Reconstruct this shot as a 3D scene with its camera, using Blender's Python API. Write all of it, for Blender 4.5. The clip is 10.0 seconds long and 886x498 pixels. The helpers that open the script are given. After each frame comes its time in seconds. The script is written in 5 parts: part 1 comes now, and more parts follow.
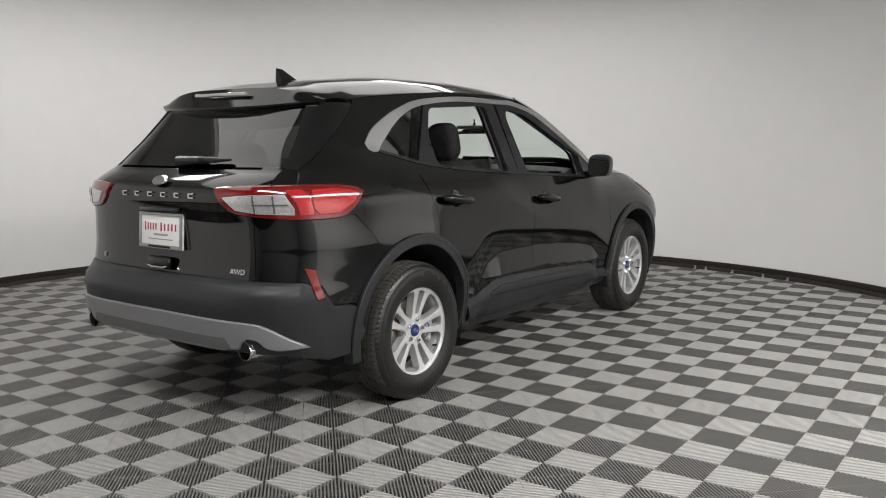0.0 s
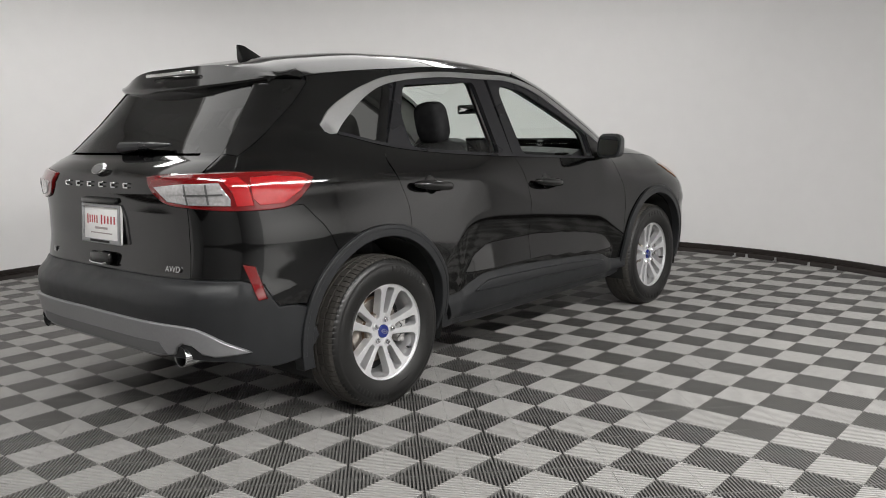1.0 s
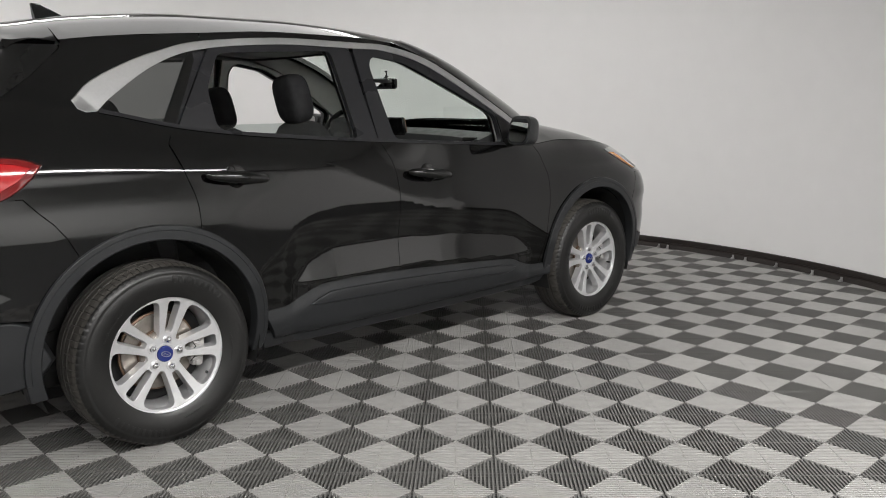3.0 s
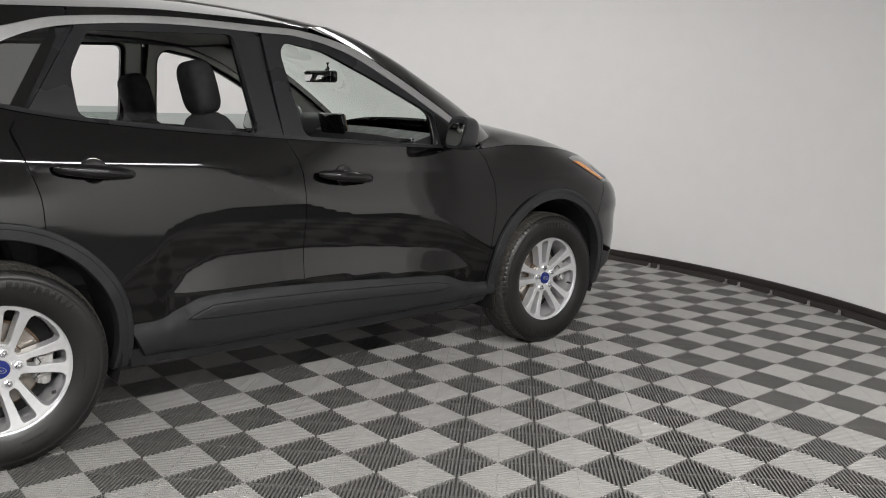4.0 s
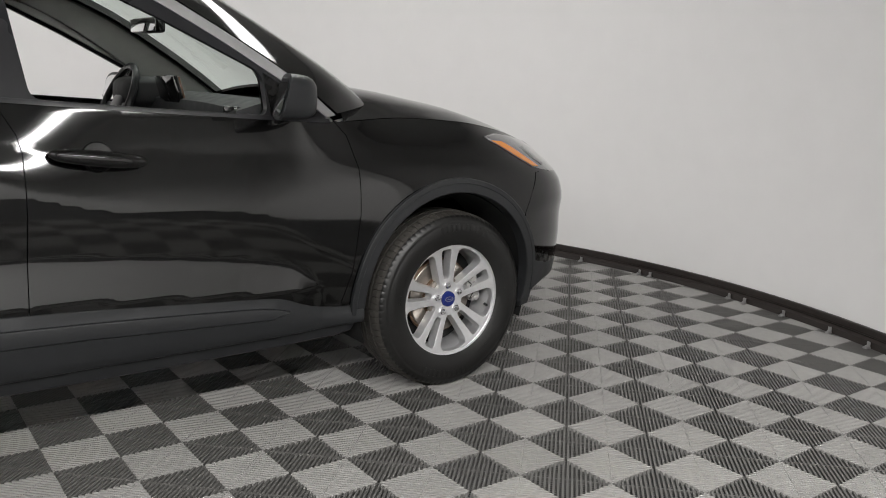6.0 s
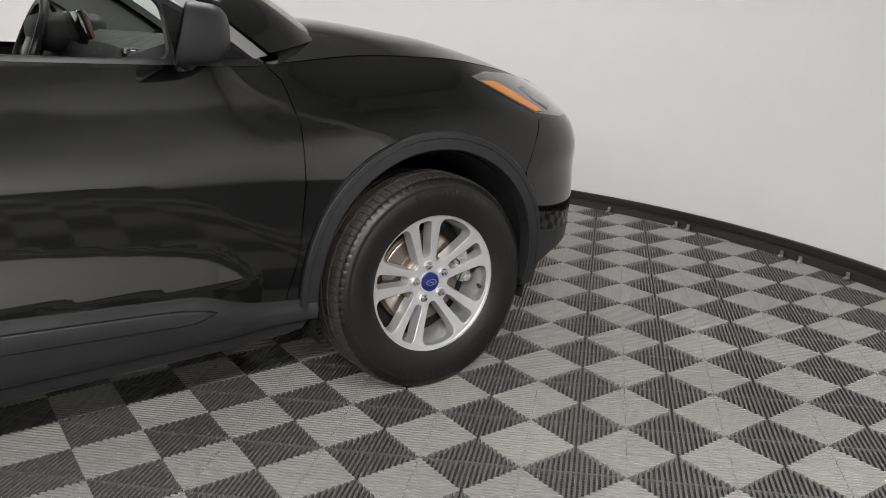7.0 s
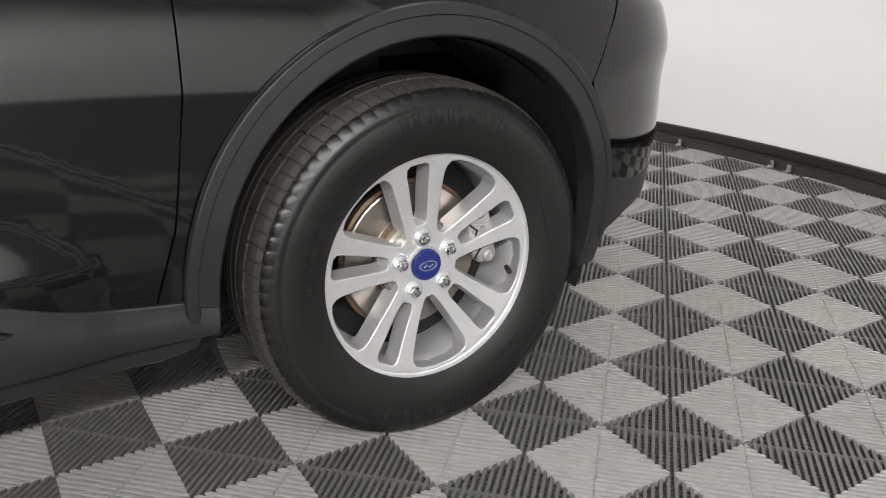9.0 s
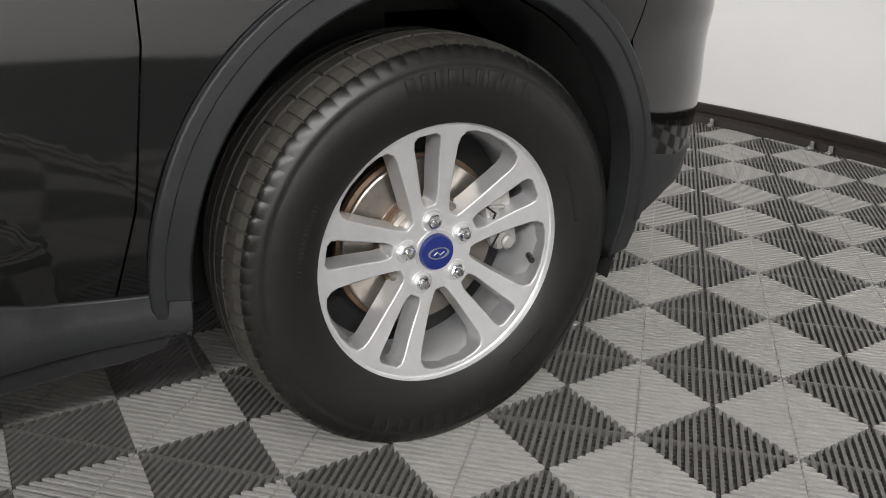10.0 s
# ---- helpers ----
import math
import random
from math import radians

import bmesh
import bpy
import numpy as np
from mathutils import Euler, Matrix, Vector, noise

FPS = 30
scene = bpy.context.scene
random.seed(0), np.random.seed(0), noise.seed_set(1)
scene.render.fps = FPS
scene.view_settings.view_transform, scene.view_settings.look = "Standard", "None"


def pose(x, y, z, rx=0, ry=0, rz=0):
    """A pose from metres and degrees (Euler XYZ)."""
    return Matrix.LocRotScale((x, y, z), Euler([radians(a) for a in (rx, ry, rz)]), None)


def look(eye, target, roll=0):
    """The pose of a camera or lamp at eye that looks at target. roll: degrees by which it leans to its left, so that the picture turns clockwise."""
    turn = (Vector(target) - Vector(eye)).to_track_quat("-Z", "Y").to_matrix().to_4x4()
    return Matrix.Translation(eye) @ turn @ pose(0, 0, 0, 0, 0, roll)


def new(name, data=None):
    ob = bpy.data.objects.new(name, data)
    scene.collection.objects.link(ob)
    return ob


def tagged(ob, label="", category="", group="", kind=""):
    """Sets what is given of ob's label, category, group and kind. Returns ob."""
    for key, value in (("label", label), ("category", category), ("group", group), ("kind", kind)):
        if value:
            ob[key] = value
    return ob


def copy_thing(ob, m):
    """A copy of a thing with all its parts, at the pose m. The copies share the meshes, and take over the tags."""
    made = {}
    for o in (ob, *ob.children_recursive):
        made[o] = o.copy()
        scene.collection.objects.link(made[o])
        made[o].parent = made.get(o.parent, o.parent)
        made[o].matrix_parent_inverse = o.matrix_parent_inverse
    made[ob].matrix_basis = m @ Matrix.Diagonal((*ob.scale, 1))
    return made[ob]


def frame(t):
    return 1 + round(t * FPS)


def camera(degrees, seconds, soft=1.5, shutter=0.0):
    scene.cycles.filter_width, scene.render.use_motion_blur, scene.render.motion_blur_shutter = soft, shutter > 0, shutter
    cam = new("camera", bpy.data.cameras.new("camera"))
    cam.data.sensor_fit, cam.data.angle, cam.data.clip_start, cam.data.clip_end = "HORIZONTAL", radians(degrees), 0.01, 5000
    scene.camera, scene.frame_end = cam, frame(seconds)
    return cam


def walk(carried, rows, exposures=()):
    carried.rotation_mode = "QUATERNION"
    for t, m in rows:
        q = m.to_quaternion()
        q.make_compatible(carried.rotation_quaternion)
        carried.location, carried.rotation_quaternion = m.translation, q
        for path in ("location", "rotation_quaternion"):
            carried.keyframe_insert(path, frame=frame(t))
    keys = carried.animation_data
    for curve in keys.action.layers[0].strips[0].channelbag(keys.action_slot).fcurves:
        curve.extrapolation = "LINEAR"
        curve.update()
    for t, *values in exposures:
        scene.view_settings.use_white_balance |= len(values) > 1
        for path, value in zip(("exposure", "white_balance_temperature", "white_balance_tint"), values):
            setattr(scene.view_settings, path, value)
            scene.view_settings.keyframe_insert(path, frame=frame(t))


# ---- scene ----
cam = camera(56.4, 10.0, soft=1.0)
PATH = [
    (0, (-3.287, -3.455, 1.331), (-1.687, -2.285, 1.068), -0.4),
    (0.5, (-2.976, -3.518, 1.314), (-1.421, -2.293, 1.022), -1.2),
    (1, (-2.665, -3.542, 1.302), (-1.166, -2.252, 1.004), -1.4),
    (1.5, (-2.338, -3.629, 1.285), (-0.868, -2.307, 0.983), -1.0),
    (2, (-2.007, -3.736, 1.28), (-0.589, -2.362, 0.961), -1.0),
    (2.5, (-1.668, -3.789, 1.293), (-0.285, -2.384, 0.955), -0.7),
    (2.7, (-1.523, -3.81, 1.309), (-0.157, -2.392, 0.96), -0.8),
    (4, (-0.598, -3.851, 1.277), (0.68, -2.353, 0.93), 1.6),
    (4.5, (-0.241, -3.796, 1.251), (1.004, -2.266, 0.921), 1.8),
    (5, (0.089, -3.72, 1.246), (1.289, -2.158, 0.898), 2.1),
    (5.5, (0.416, -3.585, 1.226), (1.58, -1.999, 0.863), 1.9),
    (5.7, (0.553, -3.532, 1.196), (1.731, -1.956, 0.837), 2.0),
    (7, (1.311, -3.004, 1.186), (2.378, -1.403, 0.643), -0.2),
    (7.5, (1.542, -2.733, 1.135), (2.613, -1.14, 0.571), -0.1),
    (8, (1.71, -2.508, 1.062), (2.723, -0.897, 0.447), -0.2),
    (8.5, (1.856, -2.295, 0.997), (2.842, -0.699, 0.303), -0.1),
    (9, (1.943, -2.144, 0.953), (2.918, -0.548, 0.243), 0.2),
    (9.5, (2.009, -2.035, 0.907), (2.971, -0.44, 0.18), 0.4),
    (10, (2.052, -1.978, 0.878), (2.985, -0.374, 0.134), 0.2),
]
walk(cam, [(t, look(eye, target, roll)) for t, eye, target, roll in PATH], [(0, 0.0), (5.7, 0.0), (7.5, 0.30), (8.8, 0.55), (9.5, 0.50), (10, 0.38)])

# ---- world and light ----
world = bpy.data.worlds.new("world")
scene.world = world
world.use_nodes = True
world.node_tree.nodes["Background"].inputs[0].default_value = (1.0, 0.97, 0.93, 1)
world.node_tree.nodes["Background"].inputs[1].default_value = 0.02

CEIL = 3.4
# hanging strip lamps, all unseen: middle, length, turn, power; the last two are added to brighten the curved wall
LAMPS = [(-0.6, -4.9, 7.0, 0, 450.0), (-2.5, -1.2, 2.0, 90, 40.0), (0.6, 2.6, 1.8, 5, 24.0), (3.3, 0.68, 2.2, 105, 13.0)]
# glowing ceiling panel over the car: place, size, power
SOFT = [(0.3, 1.35, 6.0, 2.1, 40.0)]


# ---- materials ----
def material(name, color=(0.5, 0.5, 0.5), rough=0.5, metal=0.0, coat=0.0, vary=0.08, scale=30.0, bump=0.0, spec=0.5, emit=None):
    """A principled material with two scales of variation in colour and roughness and a fine relief."""
    m = bpy.data.materials.new(name)
    m.use_nodes = True
    nt = m.node_tree
    b = nt.nodes["Principled BSDF"]
    b.inputs["Metallic"].default_value = metal
    b.inputs["Specular IOR Level"].default_value = spec
    if coat:
        b.inputs["Coat Weight"].default_value = coat
        b.inputs["Coat Roughness"].default_value = 0.03
        b.inputs["Coat IOR"].default_value = 1.5
    tc = nt.nodes.new("ShaderNodeTexCoord")
    n1 = nt.nodes.new("ShaderNodeTexNoise")
    n1.inputs["Scale"].default_value = scale
    n1.inputs["Detail"].default_value = 4
    n2 = nt.nodes.new("ShaderNodeTexNoise")
    n2.inputs["Scale"].default_value = scale * 0.07
    n2.inputs["Detail"].default_value = 3
    add = nt.nodes.new("ShaderNodeMath")
    add.operation = "ADD"
    nt.links.new(tc.outputs["Object"], n1.inputs["Vector"])
    nt.links.new(tc.outputs["Object"], n2.inputs["Vector"])
    nt.links.new(n1.outputs["Fac"], add.inputs[0])
    nt.links.new(n2.outputs["Fac"], add.inputs[1])
    ramp = nt.nodes.new("ShaderNodeMapRange")
    ramp.inputs["From Min"].default_value = 0.6
    ramp.inputs["From Max"].default_value = 1.4
    ramp.inputs["To Min"].default_value = 1 - vary
    ramp.inputs["To Max"].default_value = 1 + vary
    nt.links.new(add.outputs[0], ramp.inputs["Value"])
    mix = nt.nodes.new("ShaderNodeVectorMath")
    mix.operation = "SCALE"
    mix.inputs[0].default_value = color
    nt.links.new(ramp.outputs[0], mix.inputs["Scale"])
    nt.links.new(mix.outputs[0], b.inputs["Base Color"])
    rr = nt.nodes.new("ShaderNodeMapRange")
    rr.inputs["From Min"].default_value = 0.3
    rr.inputs["From Max"].default_value = 0.7
    rr.inputs["To Min"].default_value = max(0.02, rough * (1 - vary))
    rr.inputs["To Max"].default_value = min(1, rough * (1 + vary))
    nt.links.new(n2.outputs["Fac"], rr.inputs["Value"])
    nt.links.new(rr.outputs[0], b.inputs["Roughness"])
    if bump:
        bp = nt.nodes.new("ShaderNodeBump")
        bp.inputs["Strength"].default_value = 1.0
        bp.inputs["Distance"].default_value = bump
        nt.links.new(n1.outputs["Fac"], bp.inputs["Height"])
        nt.links.new(bp.outputs[0], b.inputs["Normal"])
    if emit:
        b.inputs["Emission Color"].default_value = (*emit[:3], 1)
        b.inputs["Emission Strength"].default_value = emit[3]
    return m


def glass(name, tint, gloss_rough=0.0):
    """A thin pane: tinted see-through with a mirror gloss."""
    m = bpy.data.materials.new(name)
    m.use_nodes = True
    nt = m.node_tree
    nt.nodes.clear()
    out = nt.nodes.new("ShaderNodeOutputMaterial")
    tr = nt.nodes.new("ShaderNodeBsdfTransparent")
    tr.inputs[0].default_value = (*tint, 1)
    gl = nt.nodes.new("ShaderNodeBsdfGlossy")
    gl.inputs["Roughness"].default_value = gloss_rough
    lw = nt.nodes.new("ShaderNodeLayerWeight")
    lw.inputs[0].default_value = 0.5
    pw = nt.nodes.new("ShaderNodeMath")
    pw.operation, pw.inputs[1].default_value = "POWER", 5.0
    fr = nt.nodes.new("ShaderNodeMapRange")
    fr.inputs["To Min"].default_value, fr.inputs["To Max"].default_value = 0.09, 1.0
    nt.links.new(lw.outputs["Facing"], pw.inputs[0])
    nt.links.new(pw.outputs[0], fr.inputs["Value"])
    mx = nt.nodes.new("ShaderNodeMixShader")
    nt.links.new(fr.outputs[0], mx.inputs[0])
    nt.links.new(tr.outputs[0], mx.inputs[1])
    nt.links.new(gl.outputs[0], mx.inputs[2])
    nt.links.new(mx.outputs[0], out.inputs[0])
    return m


PAINT = material("black_car_paint", (0.0012, 0.0012, 0.0013), 0.5, 0.0, 1.0, 0.1, 60, spec=0.0)
PAINT.node_tree.nodes["Principled BSDF"].inputs["Coat IOR"].default_value = 1.62
PAINT.node_tree.nodes["Principled BSDF"].inputs["Coat Roughness"].default_value = 0.065
GLOSS_BLACK = material("gloss_black_plastic", (0.004, 0.004, 0.004), 0.4, 0.0, 0.9, 0.1, 40, spec=0.1)
SATIN_BLACK = material("satin_black_trim", (0.018, 0.018, 0.020), 0.30, vary=0.15, scale=50, spec=0.35)
CLADDING = material("dark_grey_moulded_plastic", (0.0190, 0.0200, 0.0215), 0.40, vary=0.15, scale=220, bump=0.00015, spec=0.4)
BRIGHT = material("satin_aluminium_trim", (0.46, 0.46, 0.46), 0.42, 0.9, vary=0.06, scale=80)
SILVER_PLASTIC = material("silver_painted_plastic", (0.33, 0.33, 0.34), 0.35, 0.6, vary=0.06, scale=80)
GREY_PLASTIC = material("grey_painted_plastic", (0.16, 0.16, 0.165), 0.4, 0.3, vary=0.06, scale=80)
ALLOY = material("silver_alloy", (0.74, 0.74, 0.75), 0.33, 0.6, vary=0.06, scale=60)
CHROME = material("chrome", (0.75, 0.75, 0.76), 0.08, 1.0, vary=0.05)
RUBBER = material("tyre_rubber", (0.0100, 0.0098, 0.0094), 0.38, vary=0.25, scale=45, bump=0.0003, spec=0.5)
TREAD = material("tyre_tread_rubber", (0.060, 0.055, 0.049), 0.75, vary=0.3, scale=60, bump=0.0005)
RUST = material("rusted_brake_iron", (0.16, 0.10, 0.065), 0.5, 0.5, vary=0.35, scale=90, bump=0.0003)
IRON = material("bare_brake_iron", (0.32, 0.29, 0.26), 0.35, 0.8, vary=0.2, scale=60)
CASTING = material("cast_aluminium", (0.42, 0.41, 0.40), 0.5, 0.5, vary=0.2, scale=120, bump=0.0004)
UNDER = material("black_underbody", (0.008, 0.008, 0.008), 0.8, vary=0.2)
BLUE = material("blue_enamel", (0.010, 0.022, 0.16), 0.25, coat=0.6)
RED_LENS = material("red_lamp_lens", (0.15, 0.003, 0.004), 0.10, coat=1.0, vary=0.1, scale=80)
RED_BRIGHT = material("bright_red_lamp_lens", (0.42, 0.010, 0.013), 0.10, coat=1.0, vary=0.12, scale=60)
CLEAR_LENS = material("clear_lamp_lens", (0.50, 0.49, 0.49), 0.12, 0.35, coat=1.0, vary=0.35, scale=70)
AMBER = material("amber_lamp_lens", (0.65, 0.22, 0.03), 0.12, coat=1.0, vary=0.1)
LAMP_GREY = material("smoked_lamp_lens", (0.16, 0.16, 0.16), 0.10, 0.4, coat=1.0, vary=0.3, scale=60)
PLATE_WHITE = material("white_plate", (0.86, 0.85, 0.84), 0.35, vary=0.05)
RED_PRINT = material("red_print", (0.45, 0.03, 0.04), 0.4)
GREY_PRINT = material("grey_print", (0.35, 0.30, 0.30), 0.4)
SEAT = material("charcoal_seat_cloth", (0.022, 0.022, 0.024), 0.85, vary=0.25, scale=300, bump=0.0006)
DASH = material("dark_dashboard_vinyl", (0.030, 0.031, 0.032), 0.6, vary=0.15, scale=300, bump=0.0003)
HEADLINER = material("light_grey_headliner", (0.62, 0.62, 0.59), 0.9, vary=0.06, scale=300, bump=0.0004)
SCREEN = material("dark_glossy_screen", (0.01, 0.01, 0.01), 0.06, coat=1.0)
SCREEN_BACK = material("brown_reflecting_screen_bezel", (0.22, 0.13, 0.09), 0.3)
MIRROR = material("mirror_silver", (0.85, 0.86, 0.86), 0.02, 1.0, vary=0.0)
WINDSCREEN = glass("green_tinted_windscreen", (0.84, 0.91, 0.87))
SIDE_GLASS = glass("clear_side_glass", (0.62, 0.67, 0.65))
REAR_GLASS = glass("dark_rear_glass", (0.05, 0.052, 0.05))
PRIVACY = glass("privacy_glass", (0.17, 0.175, 0.17))
TILE_LIGHT = material("light_grey_tile_plastic", (0.350, 0.343, 0.331), 0.48, vary=0.10, scale=25, spec=0.3)
TILE_DARK = material("dark_grey_tile_plastic", (0.135, 0.132, 0.126), 0.48, vary=0.12, scale=25, spec=0.3)
for tile in (TILE_LIGHT, TILE_DARK):
    # stains that run over the whole floor, and a slight change from tile to tile
    nt = tile.node_tree
    place = nt.nodes.new("ShaderNodeNewGeometry")
    for node in nt.nodes:
        if node.bl_idname == "ShaderNodeTexNoise":
            nt.links.new(place.outputs["Position"], node.inputs["Vector"])
    info = nt.nodes.new("ShaderNodeObjectInfo")
    shift = nt.nodes.new("ShaderNodeMapRange")
    shift.inputs["To Min"].default_value, shift.inputs["To Max"].default_value = 0.94, 1.05
    tint = nt.nodes.new("ShaderNodeVectorMath")
    tint.operation = "SCALE"
    shader = nt.nodes["Principled BSDF"]
    nt.links.new(info.outputs["Random"], shift.inputs["Value"])
    nt.links.new(shader.inputs["Base Color"].links[0].from_socket, tint.inputs[0])
    nt.links.new(shift.outputs[0], tint.inputs["Scale"])
    nt.links.new(tint.outputs[0], shader.inputs["Base Color"])
CONCRETE = material("dark_floor_coating", (0.035, 0.035, 0.034), 0.7, vary=0.2, scale=8, bump=0.0005)
SUBFLOOR = material("dark_sub_floor", (0.012, 0.012, 0.012), 0.9, vary=0.2)
WALL = material("white_wall_paint", (0.80, 0.79, 0.785), 0.8, vary=0.02, scale=6, bump=0.0004)
BACK_WALL = material("white_back_wall_paint", (0.86, 0.86, 0.85), 0.85, vary=0.04, scale=6)
# grey of the unseen west wall, chosen for how bright the tail reflects it
REFLECTED_GREY = material("reflection_tone_grey", (0.42, 0.42, 0.42), 0.85, vary=0.06, scale=6)
CEILING = material("grey_ceiling_paint", (0.60, 0.60, 0.595), 0.9, vary=0.03, scale=6)
BASE = material("dark_brown_rubber_base", (0.020, 0.015, 0.013), 0.45, vary=0.25, scale=30)
TUBE = material("strip_lamp_diffuser", (0.9, 0.9, 0.9), 0.6, emit=(1.0, 0.99, 0.98, 6.0))
LED = material("led_panel_diffuser", (0.9, 0.9, 0.9), 0.6, emit=(1.0, 0.99, 0.98, 0.35))


# ---- mesh helpers ----
def mesh_object(name, verts, faces, mat, parent=None, label="", smooth=True):
    me = bpy.data.meshes.new(name)
    me.from_pydata([tuple(v) for v in verts], [], [tuple(f) for f in faces])
    me.validate()
    me.materials.append(mat)
    if smooth:
        me.polygons.foreach_set("use_smooth", [True] * len(me.polygons))
    me.update()
    ob = new(name, me)
    if parent is not None:
        ob.parent = parent
    if label:
        tagged(ob, label)
    return ob


def part(name, bm, mat, parent=None, label="", smooth=True):
    me = bpy.data.meshes.new(name)
    bmesh.ops.recalc_face_normals(bm, faces=bm.faces)
    bm.to_mesh(me)
    bm.free()
    me.materials.append(mat)
    if smooth:
        me.polygons.foreach_set("use_smooth", [True] * len(me.polygons))
        me.set_sharp_from_angle(angle=radians(32))
    ob = new(name, me)
    if parent is not None:
        ob.parent = parent
    if label:
        tagged(ob, label)
    return ob


def block(bm, centre, size, bevel=0.0, turn=None, segments=2):
    """A bevelled box added to bm."""
    m = Matrix.Translation(centre) @ (turn.to_4x4() if turn is not None else Matrix.Identity(4)) @ Matrix.Diagonal((*size, 1))
    r = bmesh.ops.create_cube(bm, size=1, matrix=m)
    if bevel:
        edges = list({e for v in r["verts"] for e in v.link_edges})
        bmesh.ops.bevel(bm, geom=edges, offset=bevel, segments=segments, affect="EDGES", profile=0.5)


def lathe(bm, profile, centre, axis="y", seg=48, sx=1.0):
    """Turns (radius, offset) pairs about an axis through centre."""
    rings = []
    for r, o in profile:
        ring = []
        for k in range(seg):
            a = 2 * math.pi * k / seg
            p, q = r * math.cos(a), r * math.sin(a)
            v = (p, o, q) if axis == "y" else ((p, q, o) if axis == "z" else (o, p, q))
            ring.append(bm.verts.new(Vector(centre) + Vector(v)))
        rings.append(ring)
    for a, b in zip(rings, rings[1:]):
        for k in range(seg):
            bm.faces.new((a[k], a[(k + 1) % seg], b[(k + 1) % seg], b[k]))
    for ring in (rings[0], rings[-1]):
        if profile[0 if ring is rings[0] else -1][0] > 1e-6:
            bm.faces.new(ring)
    return rings


def tube(bm, points, radius, seg=16, closed=False):
    pts = [Vector(p) for p in points]
    n = len(pts)
    rings = []
    for i, p in enumerate(pts):
        a = pts[(i - 1) % n] if closed or i else p
        b = pts[(i + 1) % n] if closed or i < n - 1 else p
        d = (b - a).normalized()
        s = d.cross(Vector((0, 0, 1)))
        s = s.normalized() if s.length > 0.05 else Vector((1, 0, 0))
        u = s.cross(d).normalized()
        r = radius(i / max(1, n - 1)) if callable(radius) else radius
        rings.append([bm.verts.new(p + r * (math.cos(2 * math.pi * k / seg) * s + math.sin(2 * math.pi * k / seg) * u)) for k in range(seg)])
    pairs = list(zip(rings, rings[1:])) + ([(rings[-1], rings[0])] if closed else [])
    for a, b in pairs:
        for k in range(seg):
            bm.faces.new((a[k], a[(k + 1) % seg], b[(k + 1) % seg], b[k]))
    if not closed:
        bm.faces.new(rings[0])
        bm.faces.new(rings[-1])


def hermite(xs, ys):
    """A smooth curve through the given nodes."""
    xs, ys = np.array(xs, float), np.array(ys, float)
    d = np.diff(ys) / np.diff(xs)
    m = np.zeros(len(xs))
    m[0], m[-1] = d[0], d[-1]
    for i in range(1, len(xs) - 1):
        m[i] = 0 if d[i - 1] * d[i] <= 0 else 2 * d[i - 1] * d[i] / (d[i - 1] + d[i])

    def f(x):
        x = min(max(x, xs[0]), xs[-1])
        i = min(int(np.searchsorted(xs, x, side="right")) - 1, len(xs) - 2)
        h = xs[i + 1] - xs[i]
        t = (x - xs[i]) / h
        return float((1 + 2 * t) * (1 - t) ** 2 * ys[i] + t * (1 - t) ** 2 * h * m[i] + t * t * (3 - 2 * t) * ys[i + 1] + t * t * (t - 1) * h * m[i + 1])
    return f


def spline(points, n=6):
    """An open smooth line through 2D points."""
    p = [np.array(q, float) for q in points]
    if len(p) < 3:
        return [tuple(q) for q in p]
    out = []
    for i in range(len(p) - 1):
        a = p[i - 1] if i else 2 * p[0] - p[1]
        d = p[i + 2] if i + 2 < len(p) else 2 * p[-1] - p[-2]
        b, c = p[i], p[i + 1]
        for k in range(n):
            t = k / n
            out.append(tuple(0.5 * (2 * b + (c - a) * t + (2 * a - 5 * b + 4 * c - d) * t * t + (3 * b - a - 3 * c + d) * t ** 3)))
    out.append(tuple(p[-1]))
    return out


def outline(*lines):
    """One closed line out of several, without doubled points."""
    out = []
    for line in lines:
        for q in line:
            if not out or (abs(q[0] - out[-1][0]) + abs(q[1] - out[-1][1])) > 1e-4:
                out.append((float(q[0]), float(q[1])))
    if abs(out[0][0] - out[-1][0]) + abs(out[0][1] - out[-1][1]) < 1e-4:
        out.pop()
    return out


def arc(cx, cz, rx, rz, a0, a1, n=28):
    return [(cx + rx * math.cos(radians(a0 + (a1 - a0) * k / n)), cz + rz * math.sin(radians(a0 + (a1 - a0) * k / n))) for k in range(n + 1)]


def area(poly):
    return 0.5 * sum(a[0] * b[1] - b[0] * a[1] for a, b in zip(poly, poly[1:] + poly[:1]))


def grown(poly, d):
    """The closed line moved outwards by d."""
    s = 1 if area(poly) > 0 else -1
    out = []
    n = len(poly)
    for i in range(n):
        a, b, c = (np.array(poly[(i + k) % n]) for k in (-1, 0, 1))
        e, f = b - a, c - b
        e, f = e / max(np.linalg.norm(e), 1e-9), f / max(np.linalg.norm(f), 1e-9)
        m = np.array([e[1] + f[1], -e[0] - f[0]])
        k = np.linalg.norm(m)
        m = m / k if k > 0.2 else np.array([e[1], -e[0]])
        stretch = 1 / max(0.5, m[0] * e[1] - m[1] * e[0])
        out.append(tuple(b + s * d * stretch * m))
    return out


def dense(poly, step):
    out = []
    for a, b in zip(poly, poly[1:] + poly[:1]):
        k = max(1, int(math.ceil(math.dist(a, b) / step)))
        out += [(a[0] + (b[0] - a[0]) * j / k, a[1] + (b[1] - a[1]) * j / k) for j in range(k)]
    return out


